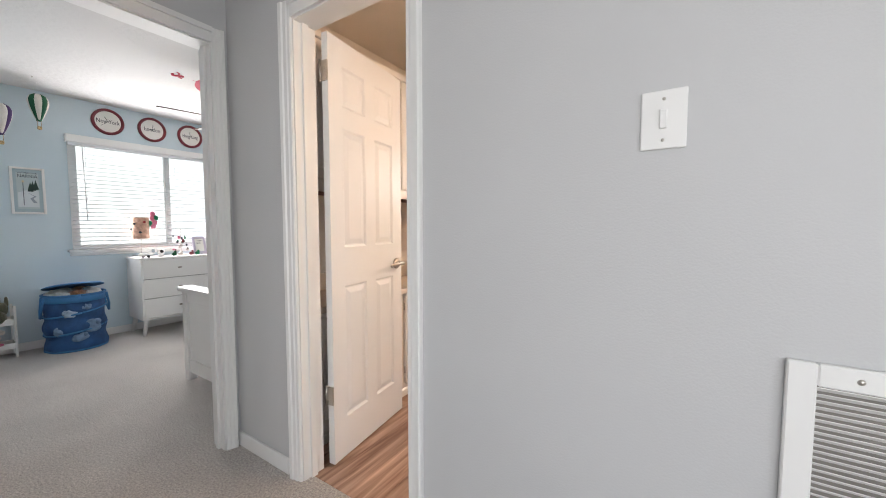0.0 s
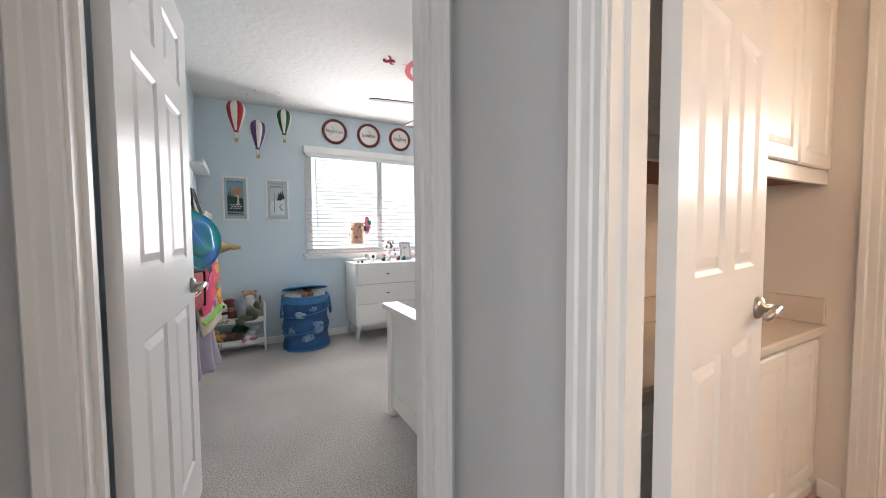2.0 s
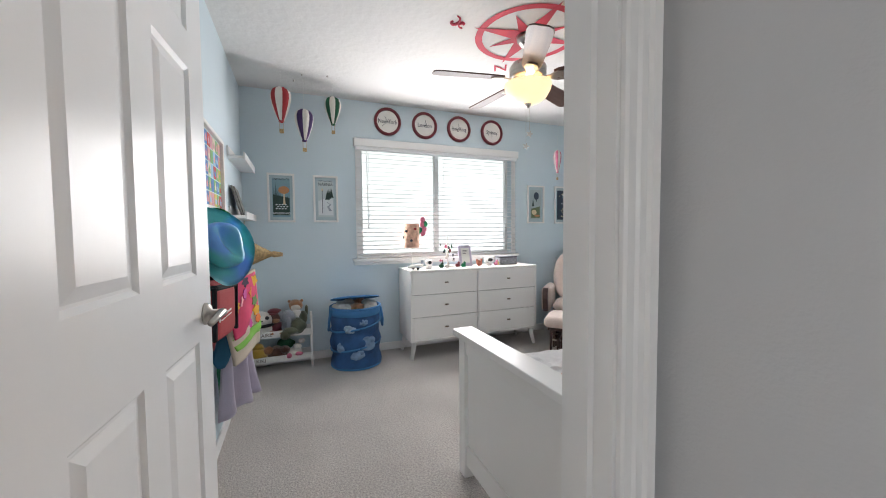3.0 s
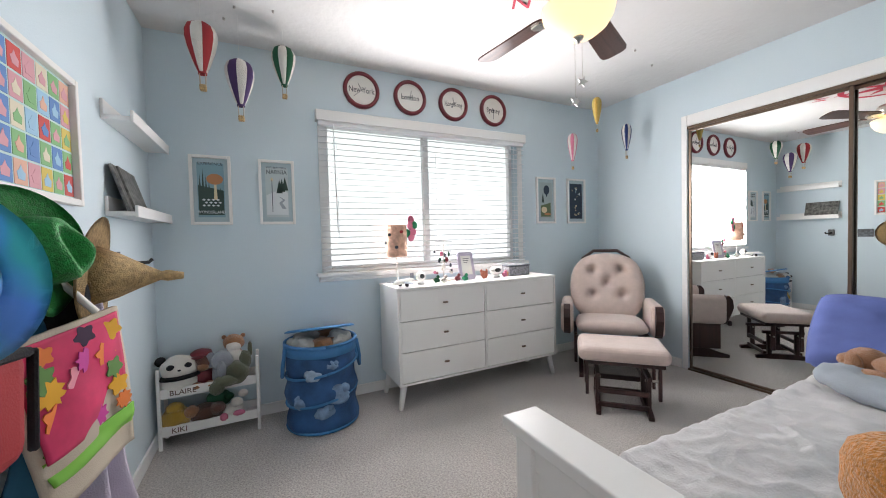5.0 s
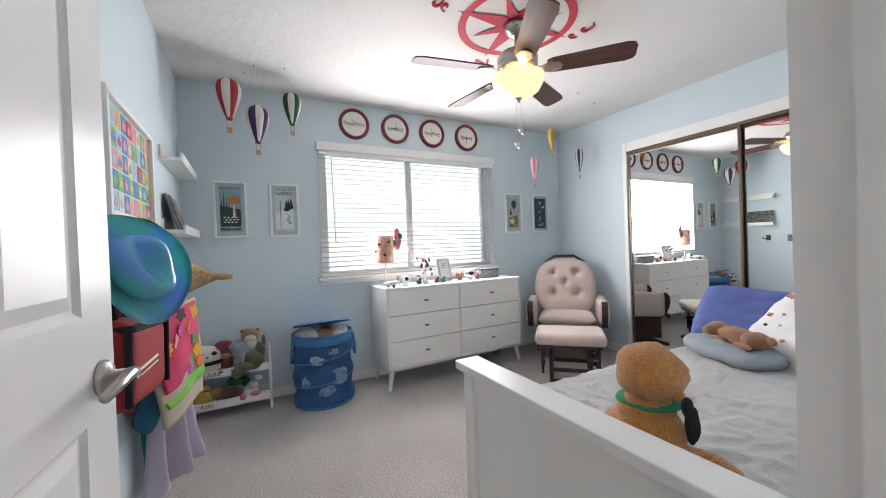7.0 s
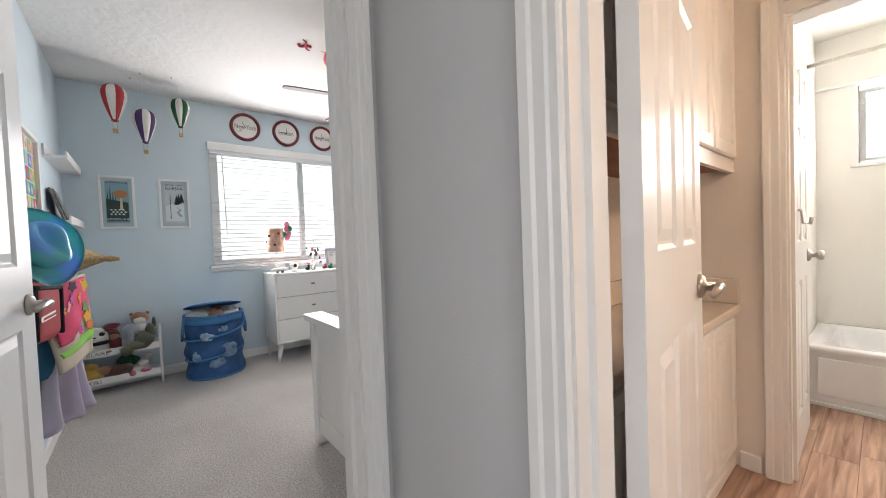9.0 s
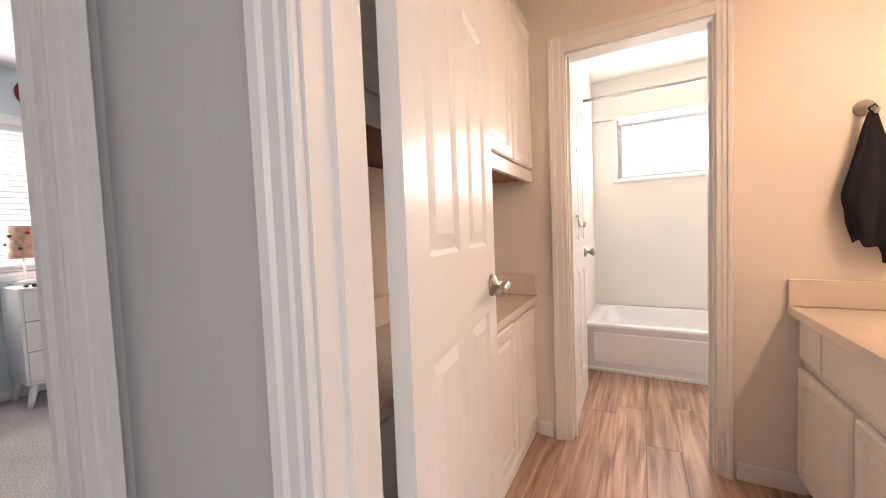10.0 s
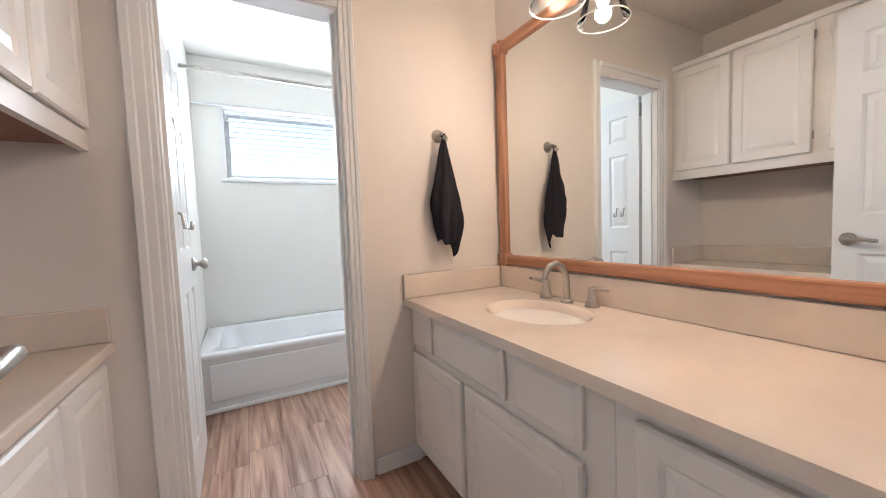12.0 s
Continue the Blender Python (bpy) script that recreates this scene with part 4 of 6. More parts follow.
rings = [rrect(tx0, tx1, ty0 + 0.012, ty1, 0.01, 0.0), rrect(tx0, tx1, ty0 + 0.012, ty1, 0.01, tz - 0.04), rrect(tx0, tx1, ty0, ty1, 0.012, tz - 0.03), rrect(tx0, tx1, ty0, ty1, 0.012, tz - 0.008),
         rrect(tx0 + 0.008, tx1 - 0.008, ty0 + 0.008, ty1 - 0.008, 0.02, tz), rrect(tx0 + 0.10, tx1 - 0.09, ty0 + 0.085, ty1 - 0.07, 0.10, tz), rrect(tx0 + 0.11, tx1 - 0.10, ty0 + 0.10, ty1 - 0.085, 0.10, tz - 0.015),
         rrect(tx0 + 0.16, tx1 - 0.25, ty0 + 0.15, ty1 - 0.13, 0.12, 0.07), rrect(tx0 + 0.22, tx1 - 0.32, ty0 + 0.22, ty1 - 0.2, 0.08, 0.05)]
for r0, r1 in zip(rings, rings[1:]):
    for i in range(len(r0)):
        bm.faces.new((r0[i], r0[(i + 1) % len(r0)], r1[(i + 1) % len(r0)], r1[i])).smooth = True
bm.faces.new(rings[-1])
part("basin", bm, TUBM, tub)
part("apron_panel", B(tx0 + 0.06, tx1 - 0.06, ty0 + 0.004, ty0 + 0.02, 0.06, 0.29, bevel=0.006, seg=2), TUBM, tub)
part("floor_trim", B(tx0, tx1, ty0 - 0.016, ty0 + 0.011, 0.0, 0.022, bevel=0.005, seg=2), TRIM, tub, "white quarter-round trim")
rod = thing("shower_rod", "slim brushed nickel shower curtain rod", "rod")
part("rod", tube([(-1.455, 3.62, 2.05), (0.095, 3.62, 2.05)], 0.0125, 10), NICKEL, rod)
for x in (-1.459, 0.085):
    part("flange", lathe([(0.0, 0), (0.028, 0), (0.02, 0.014), (0.0, 0.014)], 16, Matrix.Translation((x, 3.62, 2.05)) @ pose(0, 0, 0, 0, 90, 0)), NICKEL, rod)
part("surround_lip", B(-1.459, 0.099, 4.372, 4.398, 2.072, 2.090, bevel=0.004), TUBM, tub, "top lip of the tub surround")

# hall switch and return-air grille
sw = thing("light_switch", "white two-rocker light switch plate on grey wall", "switch")
part("plate", B(-0.113, -0.022, 0.948, 0.955, 1.34, 1.472, bevel=0.003, seg=2), TRIM, sw)
part("rocker", B(-0.075, -0.06, 0.942, 0.949, 1.385, 1.428, bevel=0.002), TRIM, sw)
for z in (1.36, 1.452):
    part("screw", lathe([(0.0, 0), (0.004, 0), (0.003, 0.002), (0.0, 0.002)], 8, Matrix.Translation((-0.0675, 0.948, z)) @ pose(0, 0, 0, 90, 0, 0)), NICKEL, sw)
gr = thing("return_air_grille", "white louvred metal air grille low on the wall", "vent")
gx0, gx1, gz0, gz1 = 0.16, 0.66, 0.36, 0.90
for a in ((gx0, gx0 + 0.045, gz0, gz1), (gx1 - 0.045, gx1, gz0, gz1), (gx0 + 0.045, gx1 - 0.045, gz0, gz0 + 0.045), (gx0 + 0.045, gx1 - 0.045, gz1 - 0.045, gz1)):
    part("frame", B(a[0], a[1], 0.938, 0.955, a[2], a[3], bevel=0.003), TRIM, gr)
# flat grey sheet on the wall; its colour paints the shade behind the louvres
part("backing", B(gx0 + 0.045, gx1 - 0.045, 0.9515, 0.9545, gz0 + 0.045, gz1 - 0.045), mat("duct_shadow", (0.30, 0.28, 0.26), 0.9), gr, "grey sheet coloured as the shade behind the louvres")
me = mesh_of("louvre", B(gx0 + 0.045, gx1 - 0.045, -0.007, 0.007, -0.0008, 0.0008, m=pose(0, 0, 0, -40, 0, 0)), TRIM)
z = gz0 + 0.052
while z < gz1 - 0.048:
    o = new("louvre", me)
    o.parent, o.matrix_basis = gr, Matrix.Translation((0, 0.9445, z))
    z += 0.0125
part("screw", lathe([(0.0, 0), (0.006, 0), (0.004, 0.003), (0.0, 0.003)], 10, Matrix.Translation((0.262, 0.938, 0.877)) @ pose(0, 0, 0, 90, 0, 0)), NICKEL, gr)


# ---- bedroom: dresser ----
dr = thing("dresser", "white six-drawer dresser on splayed legs below the window", "dresser")
DX0, DX1, DYA, DYB, DZ0, DZ1 = -5.12, -4.715, 1.39, 2.765, 0.17, 0.83
part("body", B(DX0, DX1 - 0.02, DYA + 0.004, DYB - 0.004, DZ0, DZ1 - 0.02), WHITE, dr)
part("top", B(DX0, DX1, DYA, DYB, DZ1 - 0.02, DZ1, bevel=0.003, seg=2), WHITE, dr)
for y in (DYA + 0.004, DYB - 0.02):
    part("side", B(DX1 - 0.02, DX1, y, y + 0.016, DZ0, DZ1 - 0.02), WHITE, dr)
part("bottom_rail", B(DX1 - 0.02, DX1, DYA + 0.02, DYB - 0.02, DZ0, DZ0 + 0.015), WHITE, dr)
part("divider", B(DX1 - 0.02, DX1, 2.071, 2.085, DZ0 + 0.015, DZ1 - 0.02), WHITE, dr)
part("gap_shadow", B(DX1 - 0.0205, DX1 - 0.0195, DYA + 0.02, DYB - 0.02, DZ0 + 0.015, DZ1 - 0.02), SHADOWGAP, dr)
for a, b in ((DYA + 0.023, 2.068), (2.088, DYB - 0.023)):
    for k in range(3):
        z0 = DZ0 + 0.018 + k * 0.2085
        d = part("drawer", B(DX1 - 0.018, DX1 - 0.001, a, b, z0, z0 + 0.2035, bevel=0.0015), WHITE, dr)
        kn = part("knob", B(DX1 + 0.008, DX1 + 0.022, (a + b) / 2 - 0.018, (a + b) / 2 + 0.018, z0 + 0.10, z0 + 0.112, bevel=0.003), BRONZE, d, "dark metal bar knob")
        box_stem = part("knob_stem", tube([(DX1 - 0.002, (a + b) / 2, z0 + 0.106), (DX1 + 0.01, (a + b) / 2, z0 + 0.106)], 0.004, 8), BRONZE, d)
for x, sx in ((DX0 + 0.05, -0.5), (DX1 - 0.05, 1)):
    for y, sy in ((DYA + 0.05, -1), (DYB - 0.05, 1)):
        part("leg", tube([(x, y, DZ0), (x + sx * 0.02, y + sy * 0.035, 0.0)], [0.026, 0.015], 12), WHITE, dr)

# things on the dresser
lampo = thing("table_lamp", "thin white table lamp with a travel-print paper shade", "lamp", pose(-4.98, 1.49, 0.831))
part("base", lathe([(0.0, 0), (0.06, 0), (0.058, 0.008), (0.012, 0.014), (0.0, 0.014)], 24), WHITE, lampo)
part("pole", tube([(0, 0, 0.012), (0, 0, 0.21)], 0.005, 8), WHITE, lampo)
part("shade", lathe([(0.075, 0.20), (0.075, 0.43), (0.073, 0.43), (0.073, 0.20)], 28, caps=False), KRAFT, lampo, "brown shade printed with stamps and tickets")
for a, z, c in ((-60, 0.36, INK), (-20, 0.27, INK), (10, 0.38, RED), (-100, 0.30, INK)):
    part("stamp", blob(bmesh.new(), (0.0755 * math.cos(radians(a)), 0.0755 * math.sin(radians(a)), z), (0.014, 0.014, 0.012), sub=2), c, lampo)
bq = thing("paper_balloons", "pink and green paper flowers clipped to the lamp shade", "decoration", pose(-4.965, 1.57, 1.20))
for dy, dz, c in ((0.0, 0.0, GREENF), (0.025, 0.055, PINK), (0.045, 0.01, PINK), (0.03, 0.10, PINK), (0.055, 0.06, GREENF), (0.03, -0.03, PINK)):
    part("petal", blob(bmesh.new(), (0.0, dy, dz), (0.008, 0.026, 0.032), sub=2, rough=0.2), c, bq)
part("stem", tube([(-0.005, -0.02, -0.10), (0, 0.02, 0.05)], 0.003, 6), GREENF, bq)
st = thing("jewelry_stand", "wire jewellery tree hung with beads and trinkets", "jewelry stand", pose(-4.96, 1.86, 0.831))
part("base", B(-0.05, 0.05, -0.06, 0.10, 0.0, 0.012, bevel=0.004), PAPER, st)
part("pole", tube([(0, 0, 0.01), (0, 0, 0.30)], 0.004, 8), NICKEL, st)
for z, l in ((0.30, 0.08), (0.22, 0.07), (0.14, 0.06)):
    part("arm", tube([(0, -l, z - 0.008), (0, -l, z), (0, l, z), (0, l, z - 0.008)], 0.003, 6), NICKEL, st)
rnd = random.Random(5)
for k in range(16):
    y, z = rnd.uniform(-0.08, 0.08), rnd.choice((0.09, 0.16, 0.21, 0.25))
    part("trinket", blob(bmesh.new(), (rnd.uniform(-0.01, 0.02), y, z - rnd.uniform(0, 0.05)), (0.01, rnd.uniform(0.008, 0.018), rnd.uniform(0.01, 0.022)), sub=2, rough=0.3), rnd.choice((MAROON, INK, PINK, NICKEL, DGREEN, NAVY)), st)
pf = thing("photo_frame", "lilac scalloped photo frame holding a printed card", "picture frame", Matrix.Translation((-4.90, 2.04, 0.831)) @ pose(0, 0, 0, 0, -12, 8))
pts = [(y + 0.006 * math.sin(9 * i), z) for i, (y, z) in enumerate(oval(0, 0.11, 0.085, 0.112, 28))]
part("frame", outline([(max(-0.075, min(0.075, p[0] * 1.3)), max(0.0, min(0.215, 0.11 + (p[1] - 0.11) * 1.3))) for p in pts], -0.006, 0.006), LILAC, pf, "", pose(0, 0, 0, 90, 0, 90))
part("card", B(0.0065, 0.0085, -0.048, 0.048, 0.035, 0.185), PAPER, pf, "white printed card")
for k in range(3):
    part("print_line", B(0.0086, 0.0092, -0.03, 0.03 - 0.01 * k, 0.16 - k * 0.016, 0.164 - k * 0.016), INK, pf)


def camera_toy(m, big, label):
    t = thing("baby_camera", label, "baby monitor", m)
    part("base", lathe([(0.0, 0), (0.03, 0), (0.028, 0.018), (0.012, 0.024), (0.0, 0.024)], 20), WHITE, t)
    part("head", blob(bmesh.new(), (0, 0, 0.055), (0.034, 0.036 * big, 0.036)), WHITE, t)
    part("lens", blob(bmesh.new(), (0.022, 0, 0.058), (0.016, 0.02 * big, 0.02)), BLACK, t, "black glossy lens face")


camera_toy(pose(-4.85, 1.62, 0.831), 1.0, "small white round baby camera with black lens")
camera_toy(pose(-4.88, 2.29, 0.831), 1.6, "wide white toy camera with black face")
ap = thing("toy_airplane", "small grey toy airplane model lying on the dresser", "toy", pose(-4.80, 1.47, 0.831, 0, 0, 30))
part("fuselage", tube([(0, -0.10, 0.03), (0, -0.06, 0.035), (0, 0.06, 0.035), (0, 0.11, 0.042)], [0.006, 0.018, 0.018, 0.006], 12), PAPER, ap)
part("wing", outline([(-0.11, -0.02), (0, 0.03), (0.11, -0.02), (0.11, -0.045), (0, -0.02), (-0.11, -0.045)], 0.026, 0.031), SLATE, ap)
part("tail", B(-0.002, 0.002, 0.075, 0.11, 0.04, 0.085), SLATE, ap)
for x in (-0.03, 0.03):
    part("wheel", lathe([(0.0, -0.006), (0.014, -0.006), (0.014, 0.006), (0.0, 0.006)], 12, Matrix.Translation((x, 0, 0.0135)) @ pose(0, 0, 0, 0, 90, 0)), BLACK, ap)
crab = solid("toy_crab", blob(blob(blob(bmesh.new(), (0, 0, 0.03), (0.02, 0.028, 0.03), rough=0.3), (0, -0.025, 0.055), (0.01, 0.01, 0.018), sub=2), (0, 0.025, 0.055), (0.01, 0.01, 0.018), sub=2), mat("terracotta", (0.45, 0.14, 0.08), 0.7), "small terracotta toy figure on the dresser", "toy", pose(-4.87, 2.17, 0.831))
tin = thing("trinket_box", "clear lidded box full of small dark trinkets", "box", pose(-4.92, 2.52, 0.831))
part("box", B(-0.05, 0.05, -0.105, 0.105, 0, 0.075, bevel=0.004), mat("patterned_tin", (0.24, 0.24, 0.26), 0.35, vary=0.7, scale=60), tin)
part("lid", B(-0.053, 0.053, -0.108, 0.108, 0.075, 0.087, bevel=0.004), INK, tin)
for k, (x, y, c) in enumerate(((-4.86, 1.75, DGREEN), (-4.84, 1.98, GREENF), (-4.86, 2.36, PINK), (-4.87, 1.93, MAROON), (-4.83, 1.80, NICKEL), (-4.9, 2.42, YELLOW))):
    solid("trinket", blob(blob(bmesh.new(), (0, 0, 0.018), (0.018, 0.022, 0.018), rough=0.4), (0, 0.012, 0.042), (0.012, 0.012, 0.014), sub=2, rough=0.3), c, "small painted trinket standing on the dresser", "ornament", pose(x, y, 0.831), group="trinkets on the dresser")

# ---- hamper ----
hp = thing("pop_up_hamper", "round blue mesh pop-up hamper full of plush toys", "hamper", pose(-4.89, 0.925, 0.0))
R = 0.215
bm = bmesh.new()
prof = []
for k in range(29):
    z = 0.53 * k / 28
    prof.append((R * (1.0 + 0.035 * math.sin(z / 0.53 * math.pi * 6) - 0.02 * math.sin(z * 5)), z + 0.001))
lathe(prof + [(R - 0.006, 0.53), (R - 0.012, 0.30), (R - 0.012, 0.02)], 36, bm=bm)
for v in bm.verts:
    v.co.x += 0.012 * noise.noise(v.co * 7)
    v.co.y += 0.012 * noise.noise(v.co * 7 + Vector((3, 1, 2)))
part("mesh_wall", bm, MESHBLUE, hp)
for z in (0.012, 0.19, 0.36, 0.525):
    part("hoop", tube([(R * 1.01 * math.cos(a), R * 1.01 * math.sin(a), z + (0.035 * math.sin(a) if 0.1 < z < 0.5 else 0)) for a in [2 * math.pi * i / 32 for i in range(33)]], 0.008 if z < 0.5 else 0.011, 8), CANVASBLUE, hp)
part("band", lathe([(R + 0.003, 0.46), (R + 0.004, 0.53), (R - 0.002, 0.53), (R - 0.002, 0.46)], 36, caps=False), CANVASBLUE, hp)
lidm = Matrix.Translation((-0.20, 0.0, 0.545)) @ pose(0, 0, 0, 0, -13, 0) @ Matrix.Translation((0.20, 0, 0))
part("lid", lathe([(0.0, 0.012), (R * 0.9, 0.012), (R, 0.004), (R, -0.004), (R * 0.9, 0.004), (0.0, 0.004)], 36, lidm), CANVASBLUE, hp, "raised round blue lid")
for s in (-1, 1):
    part("strap", tube([(0.06, s * R, 0.51), (0.05, s * (R + 0.02), 0.40), (0.03, s * (R + 0.022), 0.33), (-0.02, s * (R + 0.012), 0.40), (-0.03, s * R, 0.51)], 0.011, 6), CANVASBLUE, hp)
rnd = random.Random(3)
for k in range(7):
    a = rnd.uniform(0, 6.28)
    x, y = 0.12 * math.cos(k * 0.9), 0.12 * math.sin(k * 0.9)
    bm = blob(bmesh.new(), (0, 0, 0), (0.07, 0.075, 0.055), rough=0.35)
    blob(bm, (0.03, 0.05, 0.01), (0.035, 0.035, 0.03), sub=2)
    solid("plush_toy", bm, rnd.choice((WPLUSH, WPLUSH, GPLUSH, WPLUSH, TAN)), "soft pale plush toy heaped in the hamper", "plush toy", pose(-4.89 + x, 0.925 + y, 0.515, 0, 0, rnd.uniform(0, 360)), group="plush toys in the hamper")
for k, (a, z, c, r) in enumerate(((-20, 0.36, WPLUSH, 0.05), (15, 0.22, GPLUSH, 0.075), (-5, 0.13, SLATE, 0.05), (-40, 0.2, GPLUSH, 0.05), (8, 0.40, SLATE, 0.04))):
    a = radians(a)
    part("toy_bulge", blob(blob(bmesh.new(), ((R - 0.012) * math.cos(a), (R - 0.012) * math.sin(a), z), (0.022, r, r * 0.8), rough=0.5), ((R - 0.01) * math.cos(a), (R - 0.01) * math.sin(a) + r * 0.7, z + r * 0.5), (0.02, r * 0.4, r * 0.4), sub=2), mat("seen_through_mesh", (0.17, 0.27, 0.42), 0.8, vary=0.3, scale=25) if c is not WPLUSH else mat("pale_through_mesh", (0.30, 0.40, 0.52), 0.8, vary=0.2, scale=25), hp, "pale plush toy showing through the mesh")

# ---- toy shelf ----
ts = thing("toy_bin", "white two-tier wooden toy bin lettered on its rails", "toy bin", pose(-5.12, 0.045, 0.0))
TW, TD = 0.515, 0.17
for y in (0.0, TW - 0.018):
    for x in (0.0, TD - 0.018):
        part("post", B(x, x + 0.018, y, y + 0.018, 0, 0.46, bevel=0.002), WHITE, ts)
for y in (0.004, TW - 0.014):
    for z in (0.08, 0.30):
        part("side_rail", B(0.018, TD - 0.018, y, y + 0.01, z, z + 0.055), WHITE, ts)
for z in (0.075, 0.29):
    part("shelf", B(0.004, TD - 0.004, 0.018, TW - 0.018, z, z + 0.01), WHITE, ts)
    r = part("front_rail", B(TD - 0.012, TD, 0.018, TW - 0.018, z, z + 0.055, bevel=0.002), WHITE, ts)
    part("back_rail", B(0.0, 0.01, 0.018, TW - 0.018, z, z + 0.055), WHITE, ts)
letters("BLAIRE", 0.042, ts, mat("brown_marker", (0.10, 0.05, 0.04), 0.7), ON_WEST(TD + 0.001, 0.125, 0.317))
letters("KIKI", 0.042, ts, bpy.data.materials["brown_marker"], ON_WEST(TD + 0.001, 0.10, 0.102))


def plush(label, m, lumps, mats, group="plush toys in the toy bin"):
    """A soft toy as one mesh of rounded lumps (centre, radii, material)."""
    if "bin" in group:
        m = m @ Matrix.Diagonal((1.12, 1.14, 1.14, 1))
    t = thing("plush_toy", label, "plush toy", m, group=group)
    for c, r, k in lumps:
        part(("body", "marking", "patch")[k] if max(r) > 0.03 else ("limb", "feature", "paw")[k], blob(bmesh.new(), c, r, 0, rough=0.12, sub=3 if max(r) > 0.03 else 2), mats[k], t)
    return t


plush("black and white plush panda slumped in the bin", pose(-5.02, 0.145, 0.302, 0, 0, 10), [((0, 0, 0.05), (0.075, 0.085, 0.055), 0), ((0.015, 0.0, 0.125), (0.07, 0.082, 0.062), 0), ((0.07, -0.035, 0.145), (0.012, 0.018, 0.014), 1), ((0.07, 0.035, 0.145), (0.012, 0.018, 0.014), 1), ((0.0, -0.075, 0.165), (0.02, 0.025, 0.025), 1), ((0.082, 0, 0.128), (0.006, 0.008, 0.005), 1), ((0.03, 0, 0.085), (0.055, 0.088, 0.018), 1), ((0.05, 0.07, 0.02), (0.03, 0.03, 0.022), 2)], [WPLUSH, BLACKF, TAN])
plush("brown plush bear wearing a maroon cap", pose(-5.04, 0.265, 0.302), [((0, 0, 0.05), (0.055, 0.05, 0.06), 1), ((0.02, 0, 0.13), (0.045, 0.045, 0.045), 0), ((0.05, 0.0, 0.115), (0.025, 0.028, 0.022), 2), ((0.0, -0.01, 0.175), (0.05, 0.05, 0.022), 1), ((0.04, -0.02, 0.165), (0.03, 0.03, 0.008), 1), ((0.055, 0.03, 0.02), (0.028, 0.026, 0.02), 2)], [BPLUSH, MAROON, TAN])
plush("blue-grey plush elephant sitting in the bin", pose(-5.02, 0.365, 0.302), [((0, 0, 0.06), (0.06, 0.055, 0.06), 0), ((0.03, 0, 0.135), (0.048, 0.052, 0.05), 0), ((0.07, 0.0, 0.10), (0.02, 0.02, 0.045), 0), ((0.02, -0.05, 0.14), (0.018, 0.03, 0.04), 0), ((0.02, 0.055, 0.15), (0.02, 0.04, 0.035), 1)], [GPLUSH, WPLUSH])
plush("olive green plush dinosaur draped over the rail", pose(-4.99, 0.44, 0.302), [((0, 0, 0.06), (0.07, 0.06, 0.065), 0), ((0.04, -0.05, 0.035), (0.05, 0.06, 0.03), 0), ((0.065, -0.09, 0.01), (0.028, 0.035, 0.035), 0), ((0.0, 0.04, 0.12), (0.03, 0.03, 0.05), 0), ((-0.02, 0.065, 0.17), (0.012, 0.012, 0.04), 0)], [OLIVE])
plush("brown plush otter with a cream face", pose(-5.05, 0.425, 0.39), [((0, 0, 0.05), (0.045, 0.045, 0.06), 0), ((0.01, 0, 0.135), (0.045, 0.052, 0.042), 0), ((0.045, 0, 0.12), (0.018, 0.035, 0.026), 1), ((0.0, -0.045, 0.165), (0.01, 0.012, 0.012), 0), ((0.0, 0.045, 0.165), (0.01, 0.012, 0.012), 0)], [TAN, WPLUSH])
plush("mustard yellow plush toy in the lower tier", pose(-5.02, 0.12, 0.087), [((0, 0, 0.055), (0.07, 0.065, 0.055), 0), ((0.02, 0.0, 0.11), (0.03, 0.04, 0.03), 0)], [YELLOW])
plush("dark brown plush animal in the lower tier", pose(-5.02, 0.27, 0.087), [((0, 0, 0.05), (0.065, 0.075, 0.05), 0), ((0.03, -0.06, 0.08), (0.03, 0.035, 0.03), 1), ((0.02, 0.05, 0.07), (0.05, 0.04, 0.03), 0)], [BPLUSH, TAN])
plush("white and pink plush unicorn in the lower tier", pose(-5.01, 0.41, 0.087), [((0, 0, 0.04), (0.06, 0.05, 0.035), 0), ((0.03, 0.02, 0.09), (0.025, 0.03, 0.025), 0), ((0.05, -0.04, 0.03), (0.02, 0.02, 0.02), 1), ((0.01, 0.05, 0.125), (0.02, 0.025, 0.02), 0), ((0.055, 0.03, 0.04), (0.015, 0.03, 0.015), 1)], [WPLUSH, PINK])
plush("dark green plush turtle in the lower tier", pose(-5.07, 0.33, 0.087), [((0, 0, 0.10), (0.04, 0.06, 0.045), 0), ((0.03, 0.05, 0.11), (0.02, 0.025, 0.02), 0)], [DGREEN])

